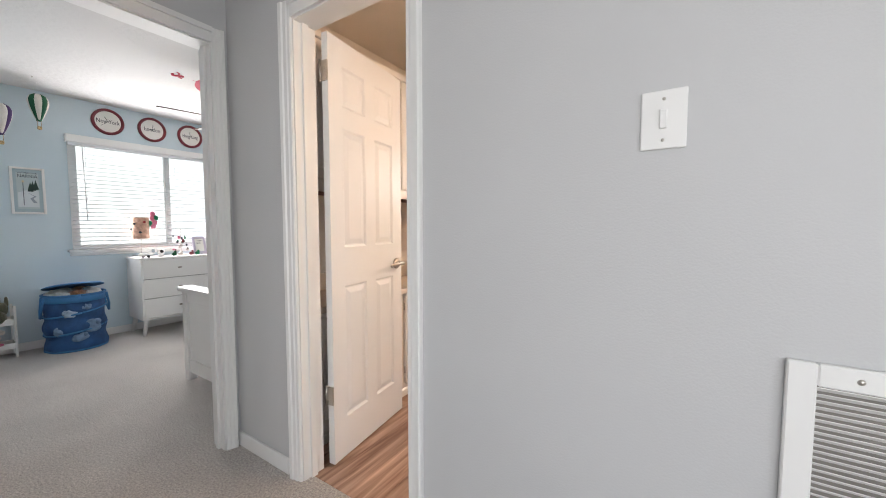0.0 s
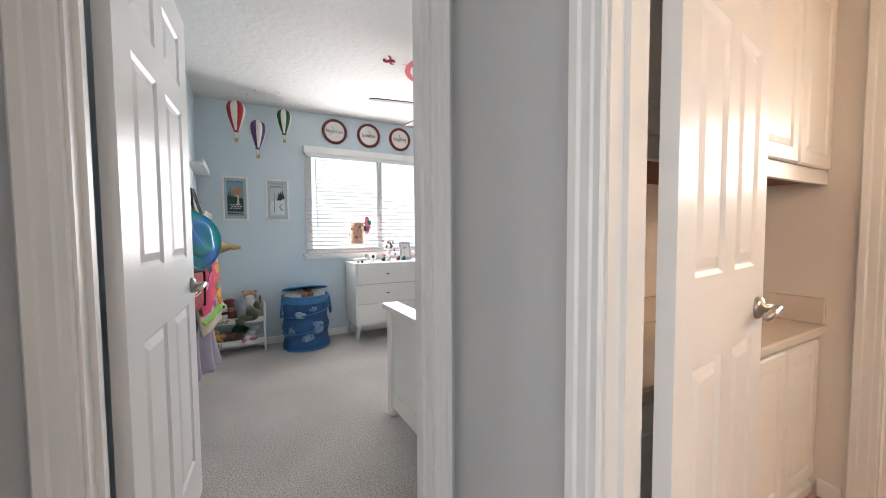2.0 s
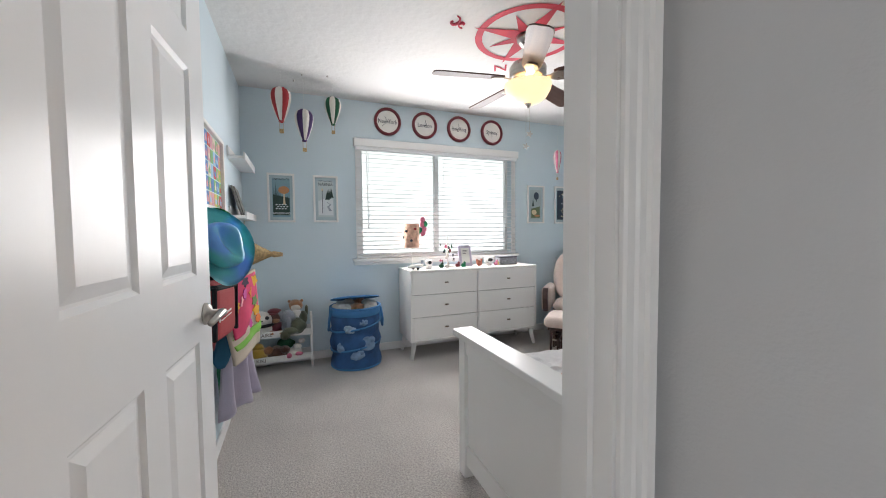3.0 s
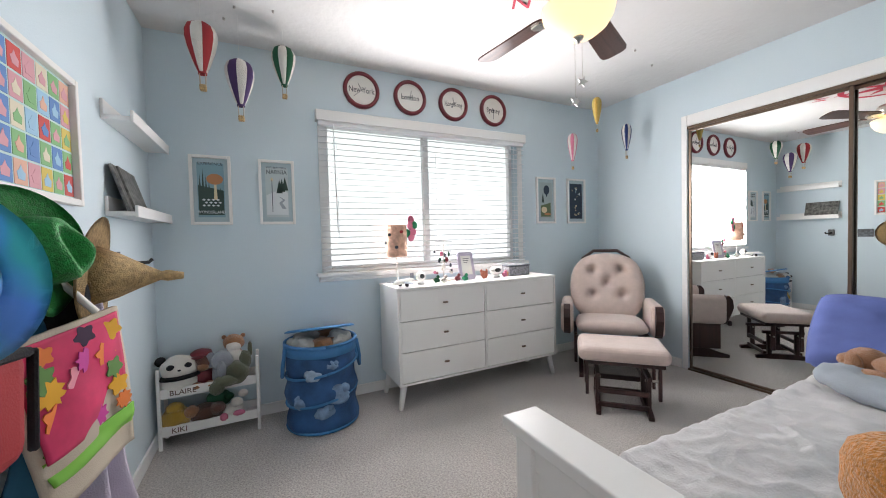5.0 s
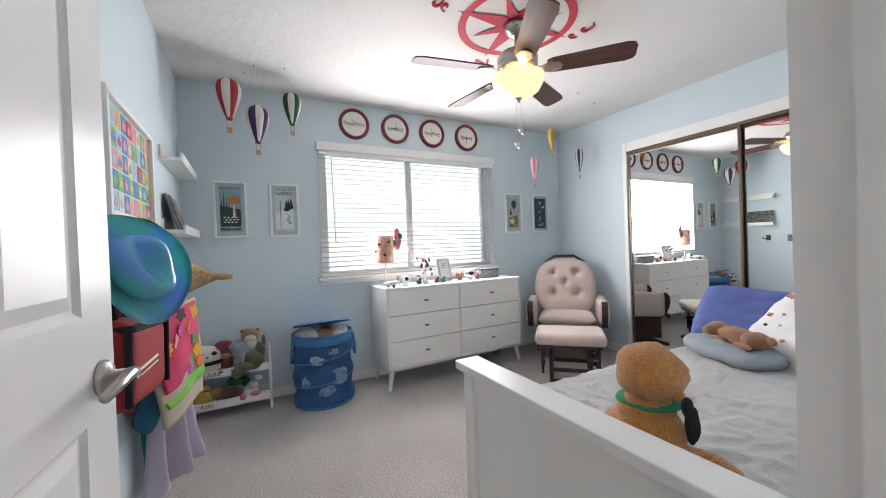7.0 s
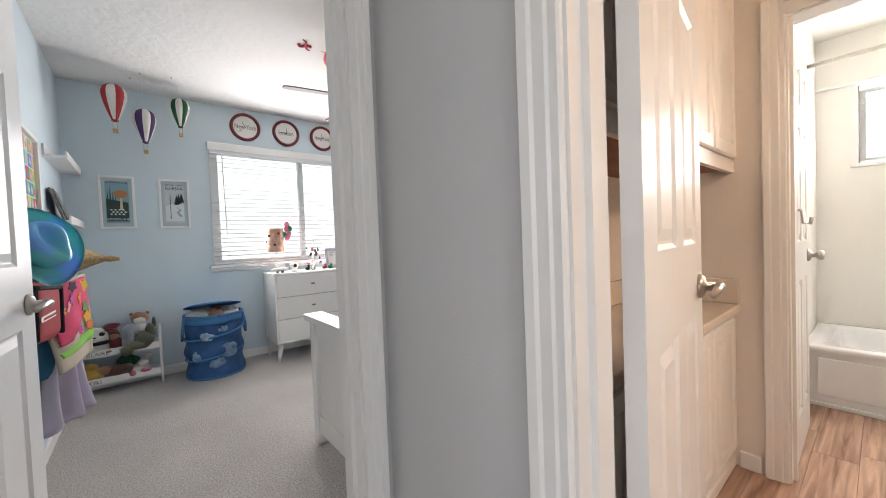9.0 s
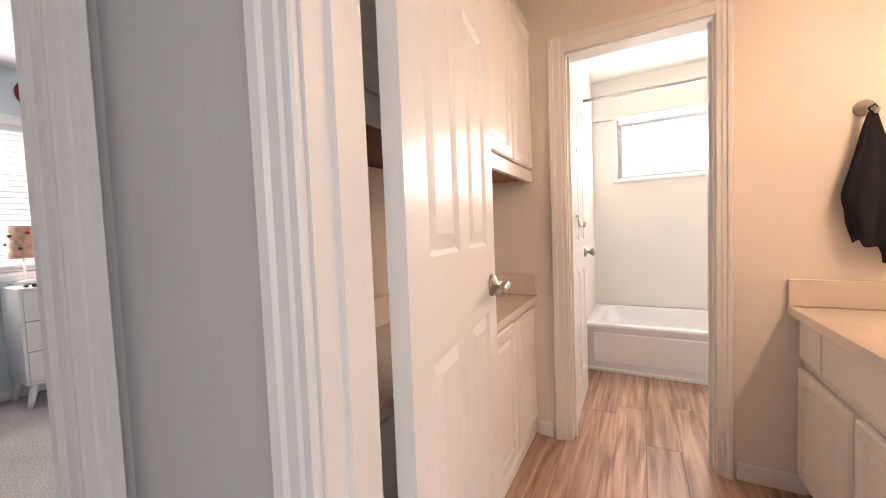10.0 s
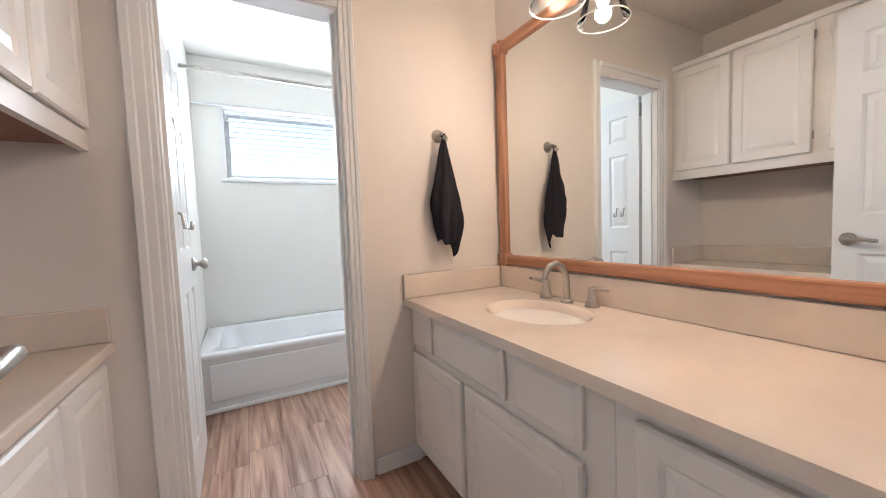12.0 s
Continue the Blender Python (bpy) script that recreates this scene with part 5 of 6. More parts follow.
# ---- glider chair and ottoman ----
gl = thing("glider_chair", "beige tufted glider armchair with dark cherry wood frame", "armchair", pose(-4.60, 3.25, 0.0, 0, 0, 44))
part("seat_cushion", cushion(0.54, 0.52, 0.13), BEIGE, gl, "", pose(0, -0.05, 0.40, -3, 0, 0))
part("back_cushion", cushion(0.62, 0.63, 0.19, rnd=0.27, tuft=[(x * 1.1, y * 1.1) for x, y in ((-0.11, 0.14), (0.11, 0.14), (-0.11, -0.06), (0.11, -0.06), (0, 0.04))], nx=36, ny=36), BEIGE, gl, "button-tufted back cushion", pose(0, 0.20, 0.672, 76, 0, 0))
for s in (-1, 1):
    a = part("arm_pad", B(-0.05, 0.05, -0.22, 0.22, -0.14, 0.12, bevel=0.045, seg=4), BEIGE, gl, "padded armrest", pose(s * 0.335, 0.0, 0.47))
    pts = [(-0.235, 0.585), (-0.262, 0.55), (-0.268, 0.48), (-0.25, 0.42), (-0.225, 0.36), (-0.20, 0.335), (-0.165, 0.34), (-0.19, 0.40), (-0.205, 0.47), (-0.205, 0.54), (-0.215, 0.585)]
    part("arm_front", outline(pts, -0.026, 0.026), DARKWOOD, gl, "curved dark cherry arm front", Matrix.Translation((s * 0.335, 0, 0)) @ Matrix(((0, 0, 1, 0), (1, 0, 0, 0), (0, 1, 0, 0), (0, 0, 0, 1))))
    part("side_frame", B(s * 0.27 - 0.012, s * 0.27 + 0.012, -0.20, 0.24, 0.09, 0.34, bevel=0.006, seg=2), DARKWOOD, gl)
    part("foot", outline([(-0.30, 0.0), (0.30, 0.0), (0.30, 0.03), (0.22, 0.05), (0.10, 0.095), (-0.10, 0.095), (-0.22, 0.05), (-0.30, 0.03)], -0.016, 0.016), DARKWOOD, gl, "", Matrix.Translation((s * 0.23, 0.02, 0)) @ Matrix(((0, 0, 1, 0), (1, 0, 0, 0), (0, 1, 0, 0), (0, 0, 0, 1))))
part("seat_rail", B(-0.27, 0.27, -0.29, -0.26, 0.30, 0.345, bevel=0.005), DARKWOOD, gl)
part("stretcher", B(-0.23, 0.23, -0.03, 0.05, 0.10, 0.14, bevel=0.005), DARKWOOD, gl)
part("back_rail", tube([(-0.20, 0.28, 0.93), (-0.10, 0.31, 1.0), (0.10, 0.31, 1.0), (0.20, 0.28, 0.93)], 0.014, 8), DARKWOOD, gl)
for s in (-1, 1):
    part("back_post", tube([(s * 0.22, 0.22, 0.33), (s * 0.20, 0.29, 0.93)], 0.016, 8), DARKWOOD, gl)

ot = thing("glider_ottoman", "beige padded ottoman on a dark cherry gliding base", "ottoman", pose(-4.10, 2.75, 0.0, 0, 0, 44))
part("cushion", B(-0.27, 0.27, -0.19, 0.19, 0.335, 0.43, bevel=0.042, seg=4), BEIGE, ot)
part("seat_board", B(-0.235, 0.235, -0.165, 0.165, 0.315, 0.336), DARKWOOD, ot)
for s in (-1, 1):
    part("foot", outline([(-0.20, 0.0), (0.20, 0.0), (0.20, 0.025), (0.10, 0.045), (-0.10, 0.045), (-0.20, 0.025)], -0.015, 0.015), DARKWOOD, ot, "", Matrix.Translation((s * 0.15, 0, 0)) @ Matrix(((0, 0, 1, 0), (1, 0, 0, 0), (0, 1, 0, 0), (0, 0, 0, 1))))
    for y in (-0.10, 0.10):
        part("upright", B(s * 0.15 - 0.014, s * 0.15 + 0.014, y - 0.016, y + 0.016, 0.04, 0.23, bevel=0.003), DARKWOOD, ot)
        part("hanger", B(s * 0.215 - 0.010, s * 0.215 + 0.010, y - 0.015, y + 0.015, 0.09, 0.32, bevel=0.003), DARKWOOD, ot)
        part("pivot", tube([(s * 0.13, y, 0.215), (s * 0.23, y, 0.215)], 0.008, 8), NICKEL, ot)
    part("side_rail", B(s * 0.15 - 0.012, s * 0.15 + 0.012, -0.15, 0.15, 0.225, 0.25), DARKWOOD, ot)
for y in (-0.13, 0.13):
    for z in (0.03, 0.12):
        part("slat", B(-0.15, 0.15, y - 0.012, y + 0.012, z, z + 0.03, bevel=0.003), DARKWOOD, ot)

# ---- bed ----
bd = thing("bed", "white painted wooden single bed with a panelled footboard", "bed")
FX0, FX1 = -3.165, -2.10
part("footboard_panel", B(FX0 + 0.05, FX1 - 0.05, 1.185, 1.205, 0.06, 0.67), WHITE, bd)
part("footboard_cap", B(FX0 - 0.018, FX1, 1.14, 1.245, 0.68, 0.712, bevel=0.004, seg=2), WHITE, bd)
part("top_rail", B(FX0 + 0.05, FX1 - 0.05, 1.175, 1.215, 0.60, 0.68, bevel=0.003), WHITE, bd)
part("bottom_rail", B(FX0 + 0.05, FX1 - 0.05, 1.175, 1.215, 0.06, 0.16, bevel=0.003), WHITE, bd)
for x in (FX0, FX1 - 0.06):
    part("post", B(x, x + 0.06, 1.165, 1.225, 0.0, 0.68, bevel=0.003), WHITE, bd)
    part("head_post", B(x, x + 0.06, 3.30, 3.36, 0.0, 0.50, bevel=0.003), WHITE, bd)
for x in (FX0 + 0.01, FX1 - 0.04):
    part("side_rail", B(x, x + 0.03, 1.225, 3.30, 0.20, 0.38, bevel=0.003), WHITE, bd)
part("mattress", B(FX0 + 0.045, FX1 - 0.045, 1.23, 3.30, 0.30, 0.50, bevel=0.04, seg=3), LINEN, bd)
bm = bmesh.new()
nx, ny = 110, 190
g = {}
for i in range(nx + 1):
    for j in range(ny + 1):
        u, v = i / nx, j / ny
        x, y = FX0 + 0.005 + u * (FX1 - FX0 - 0.01), 1.235 + v * 2.02
        e = min(1, min(u, 1 - u) / 0.07)
        drop = 0.20 * (1 - e) ** 2
        warp = 0.5 * noise.noise((x * 2.5, y * 2.5, 7.0))
        wr = 0.016 * noise.noise((x * 4, y * 3.0, 0.3)) + 0.011 * (1 - abs(noise.noise((x * 3 + y * 7 + warp, y * 4 - x * 6, 1.7)))) ** 5 + 0.008 * (1 - abs(noise.noise((x * 13 - y * 5, y * 12 + x * 7 + warp * 3, 4.1)))) ** 4 + 0.004 * noise.noise((x * 34, y * 30, 2.2))
        quilt = -0.012 * math.exp(-((y - 1.235) % 0.42 - 0.21) ** 2 / 0.0004)
        g[i, j] = bm.verts.new((x, y, 0.555 - drop + wr + quilt))
for i in range(nx):
    for j in range(ny):
        bm.faces.new((g[i, j], g[i + 1, j], g[i + 1, j + 1], g[i, j + 1])).smooth = True
bmesh.ops.solidify(bm, geom=bm.faces[:], thickness=0.025)
solid("comforter", bm, LINEN, "rumpled white quilted comforter spread over the bed", "comforter")
p1 = solid("pillow", cushion(0.58, 0.42, 0.18, wrinkle=0.02), PERIW, "periwinkle blue pillow with a frosty white print", "pillow", pose(-2.92, 2.96, 0.675, 40, 4, 12), group="pillows on the bed")
rnd = random.Random(9)
for k in range(26):
    a, r = rnd.uniform(0, 6.28), rnd.uniform(0.02, 0.13)
    part("frost_print", B(-0.001, 0.001, -0.02 * (1 - r * 3), 0.03, 0, 0.0015, m=Matrix.Translation((0.12 + r * math.cos(a), -0.01 + r * math.sin(a), 0.094 - r * r * 1.6)) @ pose(0, 0, 0, 0, 0, math.degrees(a) - 90)), mat("frost_white", (0.55, 0.6, 0.75), 0.8) if k == 0 else bpy.data.materials["frost_white"], p1)
p2 = solid("pillow", cushion(0.68, 0.50, 0.18, wrinkle=0.02, seed=2.0), LINEN, "white pillow printed with small coloured dinosaurs", "pillow", pose(-2.50, 2.70, 0.70, 33, 0, -14), group="pillows on the bed")
cols = [tint("dino_green", (0.12, 0.25, 0.14)), tint("dino_navy", (0.03, 0.05, 0.09)), tint("dino_orange", (0.55, 0.25, 0.08)), tint("dino_olive", (0.36, 0.38, 0.16)), tint("dino_coral", (0.6, 0.26, 0.2))]
for r_ in range(5):
    for c_ in range(8):
        x, y = -0.27 + c_ * 0.076 + rnd.uniform(-0.015, 0.015) + (r_ % 2) * 0.03, -0.17 + r_ * 0.083 + rnd.uniform(-0.012, 0.012)
        u, v = x / 0.34, y / 0.25
        z = 0.09 * (0.15 + 0.85 * max(0, (1 - u ** 4) * (1 - v ** 4)) ** 0.5)
        m_ = Matrix.Translation((x, y, z + 0.002)) @ pose(0, 0, 0, 0, 0, rnd.uniform(-25, 25))
        big = rnd.random() > 0.4
        if big:
            bm = outline([(-0.026, 0.004), (-0.012, 0.010), (0.0, 0.014), (0.012, 0.010), (0.020, 0.018), (0.030, 0.014), (0.018, 0.002), (0.012, -0.012), (0.006, -0.012), (0.004, -0.003), (-0.006, -0.003), (-0.008, -0.012), (-0.014, -0.012), (-0.014, 0.0)], -0.006, 0.001)
        else:
            bm = outline(oval(0, 0, 0.010, 0.008, 9), -0.006, 0.001)
        part("dinosaur_print" if big else "leaf_print", bm, rnd.choice(cols), p2, "", m_)
solid("pillow", cushion(0.60, 0.40, 0.16, wrinkle=0.03, seed=5.0), SLATE, "slate grey pillow standing against the closet", "pillow", pose(-2.42, 3.12, 0.80, 70, 0, -4), group="pillows on the bed")
solid("cushion_bed", cushion(0.42, 0.30, 0.08, wrinkle=0.02, seed=8, rnd=0.2), SLATE, "soft slate blue pet cushion on the comforter", "cushion", pose(-2.84, 2.50, 0.605, 0, 4, -20))
plush("light brown plush puppy lying on a cushion", pose(-2.83, 2.53, 0.625, 0, 0, -28), [((-0.12, 0, 0.045), (0.065, 0.055, 0.048), 0), ((-0.18, -0.01, 0.03), (0.035, 0.03, 0.025), 0), ((-0.12, -0.055, 0.04), (0.03, 0.015, 0.035), 0), ((0.0, 0, 0.045), (0.10, 0.055, 0.045), 0), ((0.10, 0, 0.045), (0.06, 0.055, 0.042), 0), ((0.17, 0.01, 0.06), (0.03, 0.012, 0.02), 0), ((-0.04, -0.06, 0.02), (0.05, 0.02, 0.018), 0), ((0.10, -0.06, 0.02), (0.05, 0.02, 0.018), 0)], [TAN], group="plush toys on the bed")
plush("orange plush dog with green collar and black ears", pose(-2.59, 1.43, 0.55) @ Matrix.Diagonal((0.9, 0.9, 0.9, 1)), [((0.0, 0.0, 0.07), (0.115, 0.10, 0.10), 0), ((0.0, 0.0, 0.14), (0.085, 0.08, 0.06), 0), ((0.0, 0.015, 0.165), (0.096, 0.092, 0.016), 1), ((0.01, 0.01, 0.258), (0.106, 0.095, 0.092), 0), ((0.02, 0.10, 0.235), (0.055, 0.055, 0.04), 0), ((0.10, 0.0, 0.215), (0.02, 0.02, 0.016), 0), ((0.125, 0.0, 0.19), (0.015, 0.02, 0.03), 2), ((0.135, 0.005, 0.14), (0.018, 0.024, 0.055), 2), ((-0.085, 0.06, 0.21), (0.012, 0.03, 0.06), 2), ((-0.11, 0.0, 0.05), (0.05, 0.06, 0.04), 0), ((0.10, -0.02, 0.04), (0.06, 0.06, 0.04), 0), ((0.14, 0.06, 0.02), (0.09, 0.04, 0.028), 0)], [ORANGE, GREENF, BLACKF], group="plush toys on the bed")

# ---- ceiling fan ----
fan = thing("ceiling_fan", "five-blade ceiling fan with walnut blades and glass bowl light", "ceiling fan", pose(-3.60, 1.866, 0.0))
part("canopy", lathe([(0.0, 2.44), (0.075, 2.44), (0.07, 2.41), (0.045, 2.375), (0.018, 2.365), (0.0, 2.365)], 28), NICKEL, fan)
part("downrod", tube([(0, 0, 2.38), (0, 0, 2.27)], 0.013, 10), NICKEL, fan)
part("coupling", lathe([(0.0, 2.31), (0.022, 2.305), (0.028, 2.29), (0.05, 2.282), (0.055, 2.272), (0.0, 2.272)], 24), NICKEL, fan, "polished nickel rod coupling")
part("motor", lathe([(0.0, 2.275), (0.06, 2.275), (0.10, 2.262), (0.118, 2.235), (0.118, 2.20), (0.112, 2.195), (0.118, 2.19), (0.10, 2.165), (0.06, 2.155), (0.0, 2.155)], 32), NICKEL, fan, "brushed nickel motor housing")
part("light_stem", lathe([(0.0, 2.157), (0.035, 2.157), (0.03, 2.15), (0.0, 2.15)], 20), NICKEL, fan)
part("bowl", lathe([(0.142, 2.135), (0.150, 2.130), (0.150, 2.118), (0.143, 2.09), (0.122, 2.052), (0.084, 2.022), (0.03, 2.008), (0.0, 2.006)], 36, caps=None), BOWL, fan, "lit frosted alabaster glass bowl")
part("finial", lathe([(0.0, 2.012), (0.024, 2.010), (0.020, 1.998), (0.008, 1.992), (0.009, 1.984), (0.0, 1.978)], 16), NICKEL, fan)
for k in range(5):
    a = radians(43 + 72 * k)
    M = pose(0, 0, 0, 0, 0, math.degrees(a))
    bl = [(0.17, -0.045), (0.20, -0.058), (0.575, -0.070), (0.612, -0.06), (0.625, -0.035), (0.625, 0.035), (0.612, 0.06), (0.575, 0.070), (0.20, 0.058), (0.17, 0.045)]
    part("blade", outline(bl, -0.004, 0.004), BLADE, fan, "dark walnut blade", M @ Matrix.Translation((0, 0, 2.165)) @ pose(0, 0, 0, -13, 0, 0))
    part("blade_iron", outline([(0.08, -0.018), (0.14, -0.02), (0.19, -0.045), (0.24, -0.03), (0.25, 0.0), (0.24, 0.03), (0.19, 0.045), (0.14, 0.02), (0.08, 0.018)], -0.004, 0.004), NICKEL, fan, "scrolled nickel blade iron", M @ Matrix.Translation((0, 0, 2.156)) @ pose(0, 0, 0, -13, 0, 0))
for dx, zl in ((0.02, 1.83), (-0.02, 1.76)):
    ch = part("pull_chain", tube([(dx, 0.0, 2.01), (dx, 0.0, zl)], 0.001, 5), NICKEL, fan)
    part("pull", outline([(0.024 * (1 if i % 2 == 0 else 0.45) * math.cos(i * math.pi / 5), 0.024 * (1 if i % 2 == 0 else 0.45) * math.sin(i * math.pi / 5)) for i in range(10)], -0.003, 0.003), NICKEL, ch, "star-shaped pull", Matrix.Translation((dx, 0, zl - 0.02)) @ pose(0, 0, 0, 90, 0, 60))

# compass painted on the ceiling
cp = thing("ceiling_compass", "crimson compass rose painted on the white ceiling", "mural", pose(-3.60, 1.866, 2.4365))
bm = bmesh.new()
n = 64
for k in range(n):
    a0, a1 = 2 * math.pi * k / n, 2 * math.pi * (k + 1) / n
    q = [bm.verts.new((r * math.cos(a), r * math.sin(a), 0)) for r, a in ((0.295, a0), (0.34, a0), (0.34, a1), (0.295, a1))]
    bm.faces.new(q)
part("ring", bm, CRIMSON, cp)
for k in range(8):
    a = radians(175 + 45 * k)
    L, wd = (0.375, 0.05) if k % 2 == 0 else (0.265, 0.035)
    part("point", outline([(0.0, 0.0), (0.09, wd), (L, 0), (0.09, -wd)], -0.001, 0.0), CRIMSON, cp, "", pose(0, 0, -0.0012, 0, 0, math.degrees(a)))
letters("N", 0.15, cp, CRIMSON, pose(-0.46, 0.07, -0.002, 180, 0, 60))


def curl(parent, m, s=1.0):
    pts = [(s * (0.06 - 0.006 * i) * math.cos(i * 0.55), s * (0.06 - 0.006 * i) * 0.75 * math.sin(i * 0.55), 0) for i in range(11)]
    part("scroll", tube(pts, [0.004 + 0.006 * math.sin(math.pi * i / 10) for i in range(11)], 6), CRIMSON, parent, "", m)


curl(cp, pose(0.15, 0.405, 0.0)), curl(cp, pose(-0.02, -0.515, 0.0)), curl(cp, pose(-0.03, -0.45, 0.0, 0, 0, 160), 0.7), curl(cp, pose(0.06, 0.397, 0, 0, 0, 90), 0.6)
sd = thing("smoke_detector", "round white smoke detector on the ceiling", "smoke detector", pose(-2.75, 1.01, 2.44))
part("body", lathe([(0.0, -0.04), (0.045, -0.04), (0.06, -0.03), (0.065, 0.0), (0.0, 0.0)], 28), WHITE, sd)
part("grille", lathe([(0.0, -0.044), (0.03, -0.044), (0.032, -0.039), (0.0, -0.039)], 20), SLATE, sd)
for k, (x, y) in enumerate(((-4.86, 0.46), (-4.72, 0.52), (-4.68, 0.71), (-4.25, 3.33), (-4.15, 3.0))):
    solid("ceiling_hook", lathe([(0.0, -0.012), (0.006, -0.012), (0.007, 0.0), (0.0, 0.0)], 8), NICKEL, "tiny metal hook screwed into the ceiling", "hook", pose(x, y, 2.44), group="hooks in the ceiling")


# ---- hanging felt balloons ----
def balloon(label, m, height, main, second, spin=0):
    """A felt hot-air balloon: striped envelope, lines, basket; hangs on a thread from z 2.44."""
    t = thing("toy_balloon", label, "balloon ornament", m, group="felt balloons under the ceiling")
    k = height
    prof = [(0.055, 0.26), (0.09, 0.33), (0.135, 0.45), (0.185, 0.60), (0.215, 0.74), (0.215, 0.84), (0.18, 0.93), (0.10, 0.985), (0.005, 1.0)]
    for i in range(8):
        bm = bmesh.new()
        rows_ = []
        for r, z in prof:
            row_ = []
            for c in range(5):
                a = 2 * math.pi * (i + c / 4) / 8 + spin
                rr = r * (0.94 + 0.08 * math.sin(math.pi * c / 4)) * k
                row_.append(bm.verts.new((rr * math.cos(a), rr * math.sin(a), z * k)))
            rows_.append(row_)
        for r0, r1 in zip(rows_, rows_[1:]):
            for c in range(4):
                bm.faces.new((r0[c], r0[c + 1], r1[c + 1], r1[c])).smooth = True
        part("gore", bm, main if i % 2 == 0 else second, t)
    part("collar", lathe([(0.05 * k, 0.235 * k), (0.06 * k, 0.24 * k), (0.058 * k, 0.275 * k), (0.05 * k, 0.28 * k)], 16, caps=False), main, t)
    for sx in (-1, 1):
        for sy in (-1, 1):
            part("line", tube([(sx * 0.04 * k, sy * 0.04 * k, 0.24 * k), (sx * 0.035 * k, sy * 0.035 * k, 0.08 * k)], 0.0016, 4), CANVAS, t)
    part("basket", B(-0.045 * k, 0.045 * k, -0.045 * k, 0.045 * k, 0.0, 0.085 * k, bevel=0.004), STRAW, t, "woven straw basket")
    top_z = (2.44 - m.translation.z)
    part("thread", tube([(0, 0, k), (0, 0, top_z)], 0.0006, 4), PAPER, t)


SLIM = Matrix.Diagonal((0.6, 0.6, 1, 1))
balloon("red and white felt hot-air balloon hanging by a thread", pose(-4.72, 0.362, 1.965), 0.35, RED, WPLUSH, 0.2)
balloon("purple and lilac felt hot-air balloon hanging by a thread", pose(-4.80, 0.53, 1.85), 0.34, PURPLE, WPLUSH, 0.6)
balloon("dark green and white felt hot-air balloon on a thread", pose(-4.86, 0.765, 2.03), 0.31, DGREEN, WPLUSH, 0.25)
balloon("pink and white felt hot-air balloon hanging by a thread", pose(-4.92, 3.19, 1.755) @ SLIM, 0.33, PINK, WPLUSH, 0.3)
balloon("yellow felt hot-air balloon hanging near the closet", pose(-4.55, 3.08, 1.985) @ SLIM, 0.28, YELLOW, mat("gold_felt", (0.45, 0.34, 0.10), 0.9), 0.1)
balloon("navy and white felt hot-air balloon hanging by a thread", pose(-4.66, 3.58, 1.83) @ SLIM, 0.31, NAVY, WPLUSH, 0.2)


# ---- wall clocks ----
def clock(city, y, size, sq, ha):
    t = thing("wall_clock", "round maroon-rimmed clock lettered " + city, "clock", ON_WEST(XW, y, 2.268), group="clocks above the window")
    R_ = 0.135
    part("rim", lathe([(R_ - 0.026, 0.0), (R_, 0.0), (R_, 0.018), (R_ - 0.010, 0.03), (R_ - 0.024, 0.028), (R_ - 0.028, 0.012)], 40, caps=False), MAROON, t)
    part("face", lathe([(0.0, 0.004), (R_ - 0.02, 0.004), (R_ - 0.02, 0.010), (0.0, 0.010)], 40, smooth=False), PAPER, t, "white clock face")
    letters(city, size, t, INK, Matrix.Translation((0, 0, 0.0115)), squeeze=sq)
    for L, a, wdt in ((0.055, ha, 0.004), (0.075, ha + 100, 0.003)):
        part("hand", B(-wdt / 2, wdt / 2, -0.012, L, 0.0125, 0.014, m=pose(0, 0, 0, 0, 0, a)), INK, t)


clock("New York", 1.308, 0.062, 0.72, 30), clock("London", 1.693, 0.062, 0.8, -10)
clock("Hong Kong", 2.078, 0.058, 0.62, 5), clock("Sydney", 2.475, 0.062, 0.8, 80)


# ---- framed posters ----
def poster(label, y, z, w_, h_, ground, draw, depth=0.022):
    t = thing("framed_poster", label, "picture", ON_WEST(XW, y, z), group="framed posters on the window wall")
    f = 0.018
    for a in ((-w_ / 2, -w_ / 2 + f, -h_ / 2, h_ / 2), (w_ / 2 - f, w_ / 2, -h_ / 2, h_ / 2), (-w_ / 2 + f, w_ / 2 - f, -h_ / 2, -h_ / 2 + f), (-w_ / 2 + f, w_ / 2 - f, h_ / 2 - f, h_ / 2)):
        part("frame", B(a[0], a[1], a[2], a[3], 0, depth, bevel=0.002), WHITE, t)
    part("mount", B(-w_ / 2 + f, w_ / 2 - f, -h_ / 2 + f, h_ / 2 - f, 0.002, 0.006), tint("mount_blue_grey", (0.40, 0.50, 0.54)), t)
    part("print", B(-w_ / 2 + f + 0.022, w_ / 2 - f - 0.022, -h_ / 2 + f + 0.03, h_ / 2 - f - 0.03, 0.006, 0.0075), ground, t)
    draw(t)
    return t


def shape(t, pts, c, z=0.0085, name="print_shape"):
    part(name, outline(pts, 0.0075, z), c, t)


SKYB, DKG, RUST, CREAMP, DKB, SNOW = tint("print_sky", (0.22, 0.36, 0.42)), tint("print_dark_green", (0.03, 0.06, 0.05)), tint("print_rust", (0.48, 0.22, 0.10)), tint("print_cream", (0.66, 0.56, 0.36)), tint("print_navy", (0.02, 0.035, 0.06)), tint("print_snow", (0.66, 0.70, 0.72))


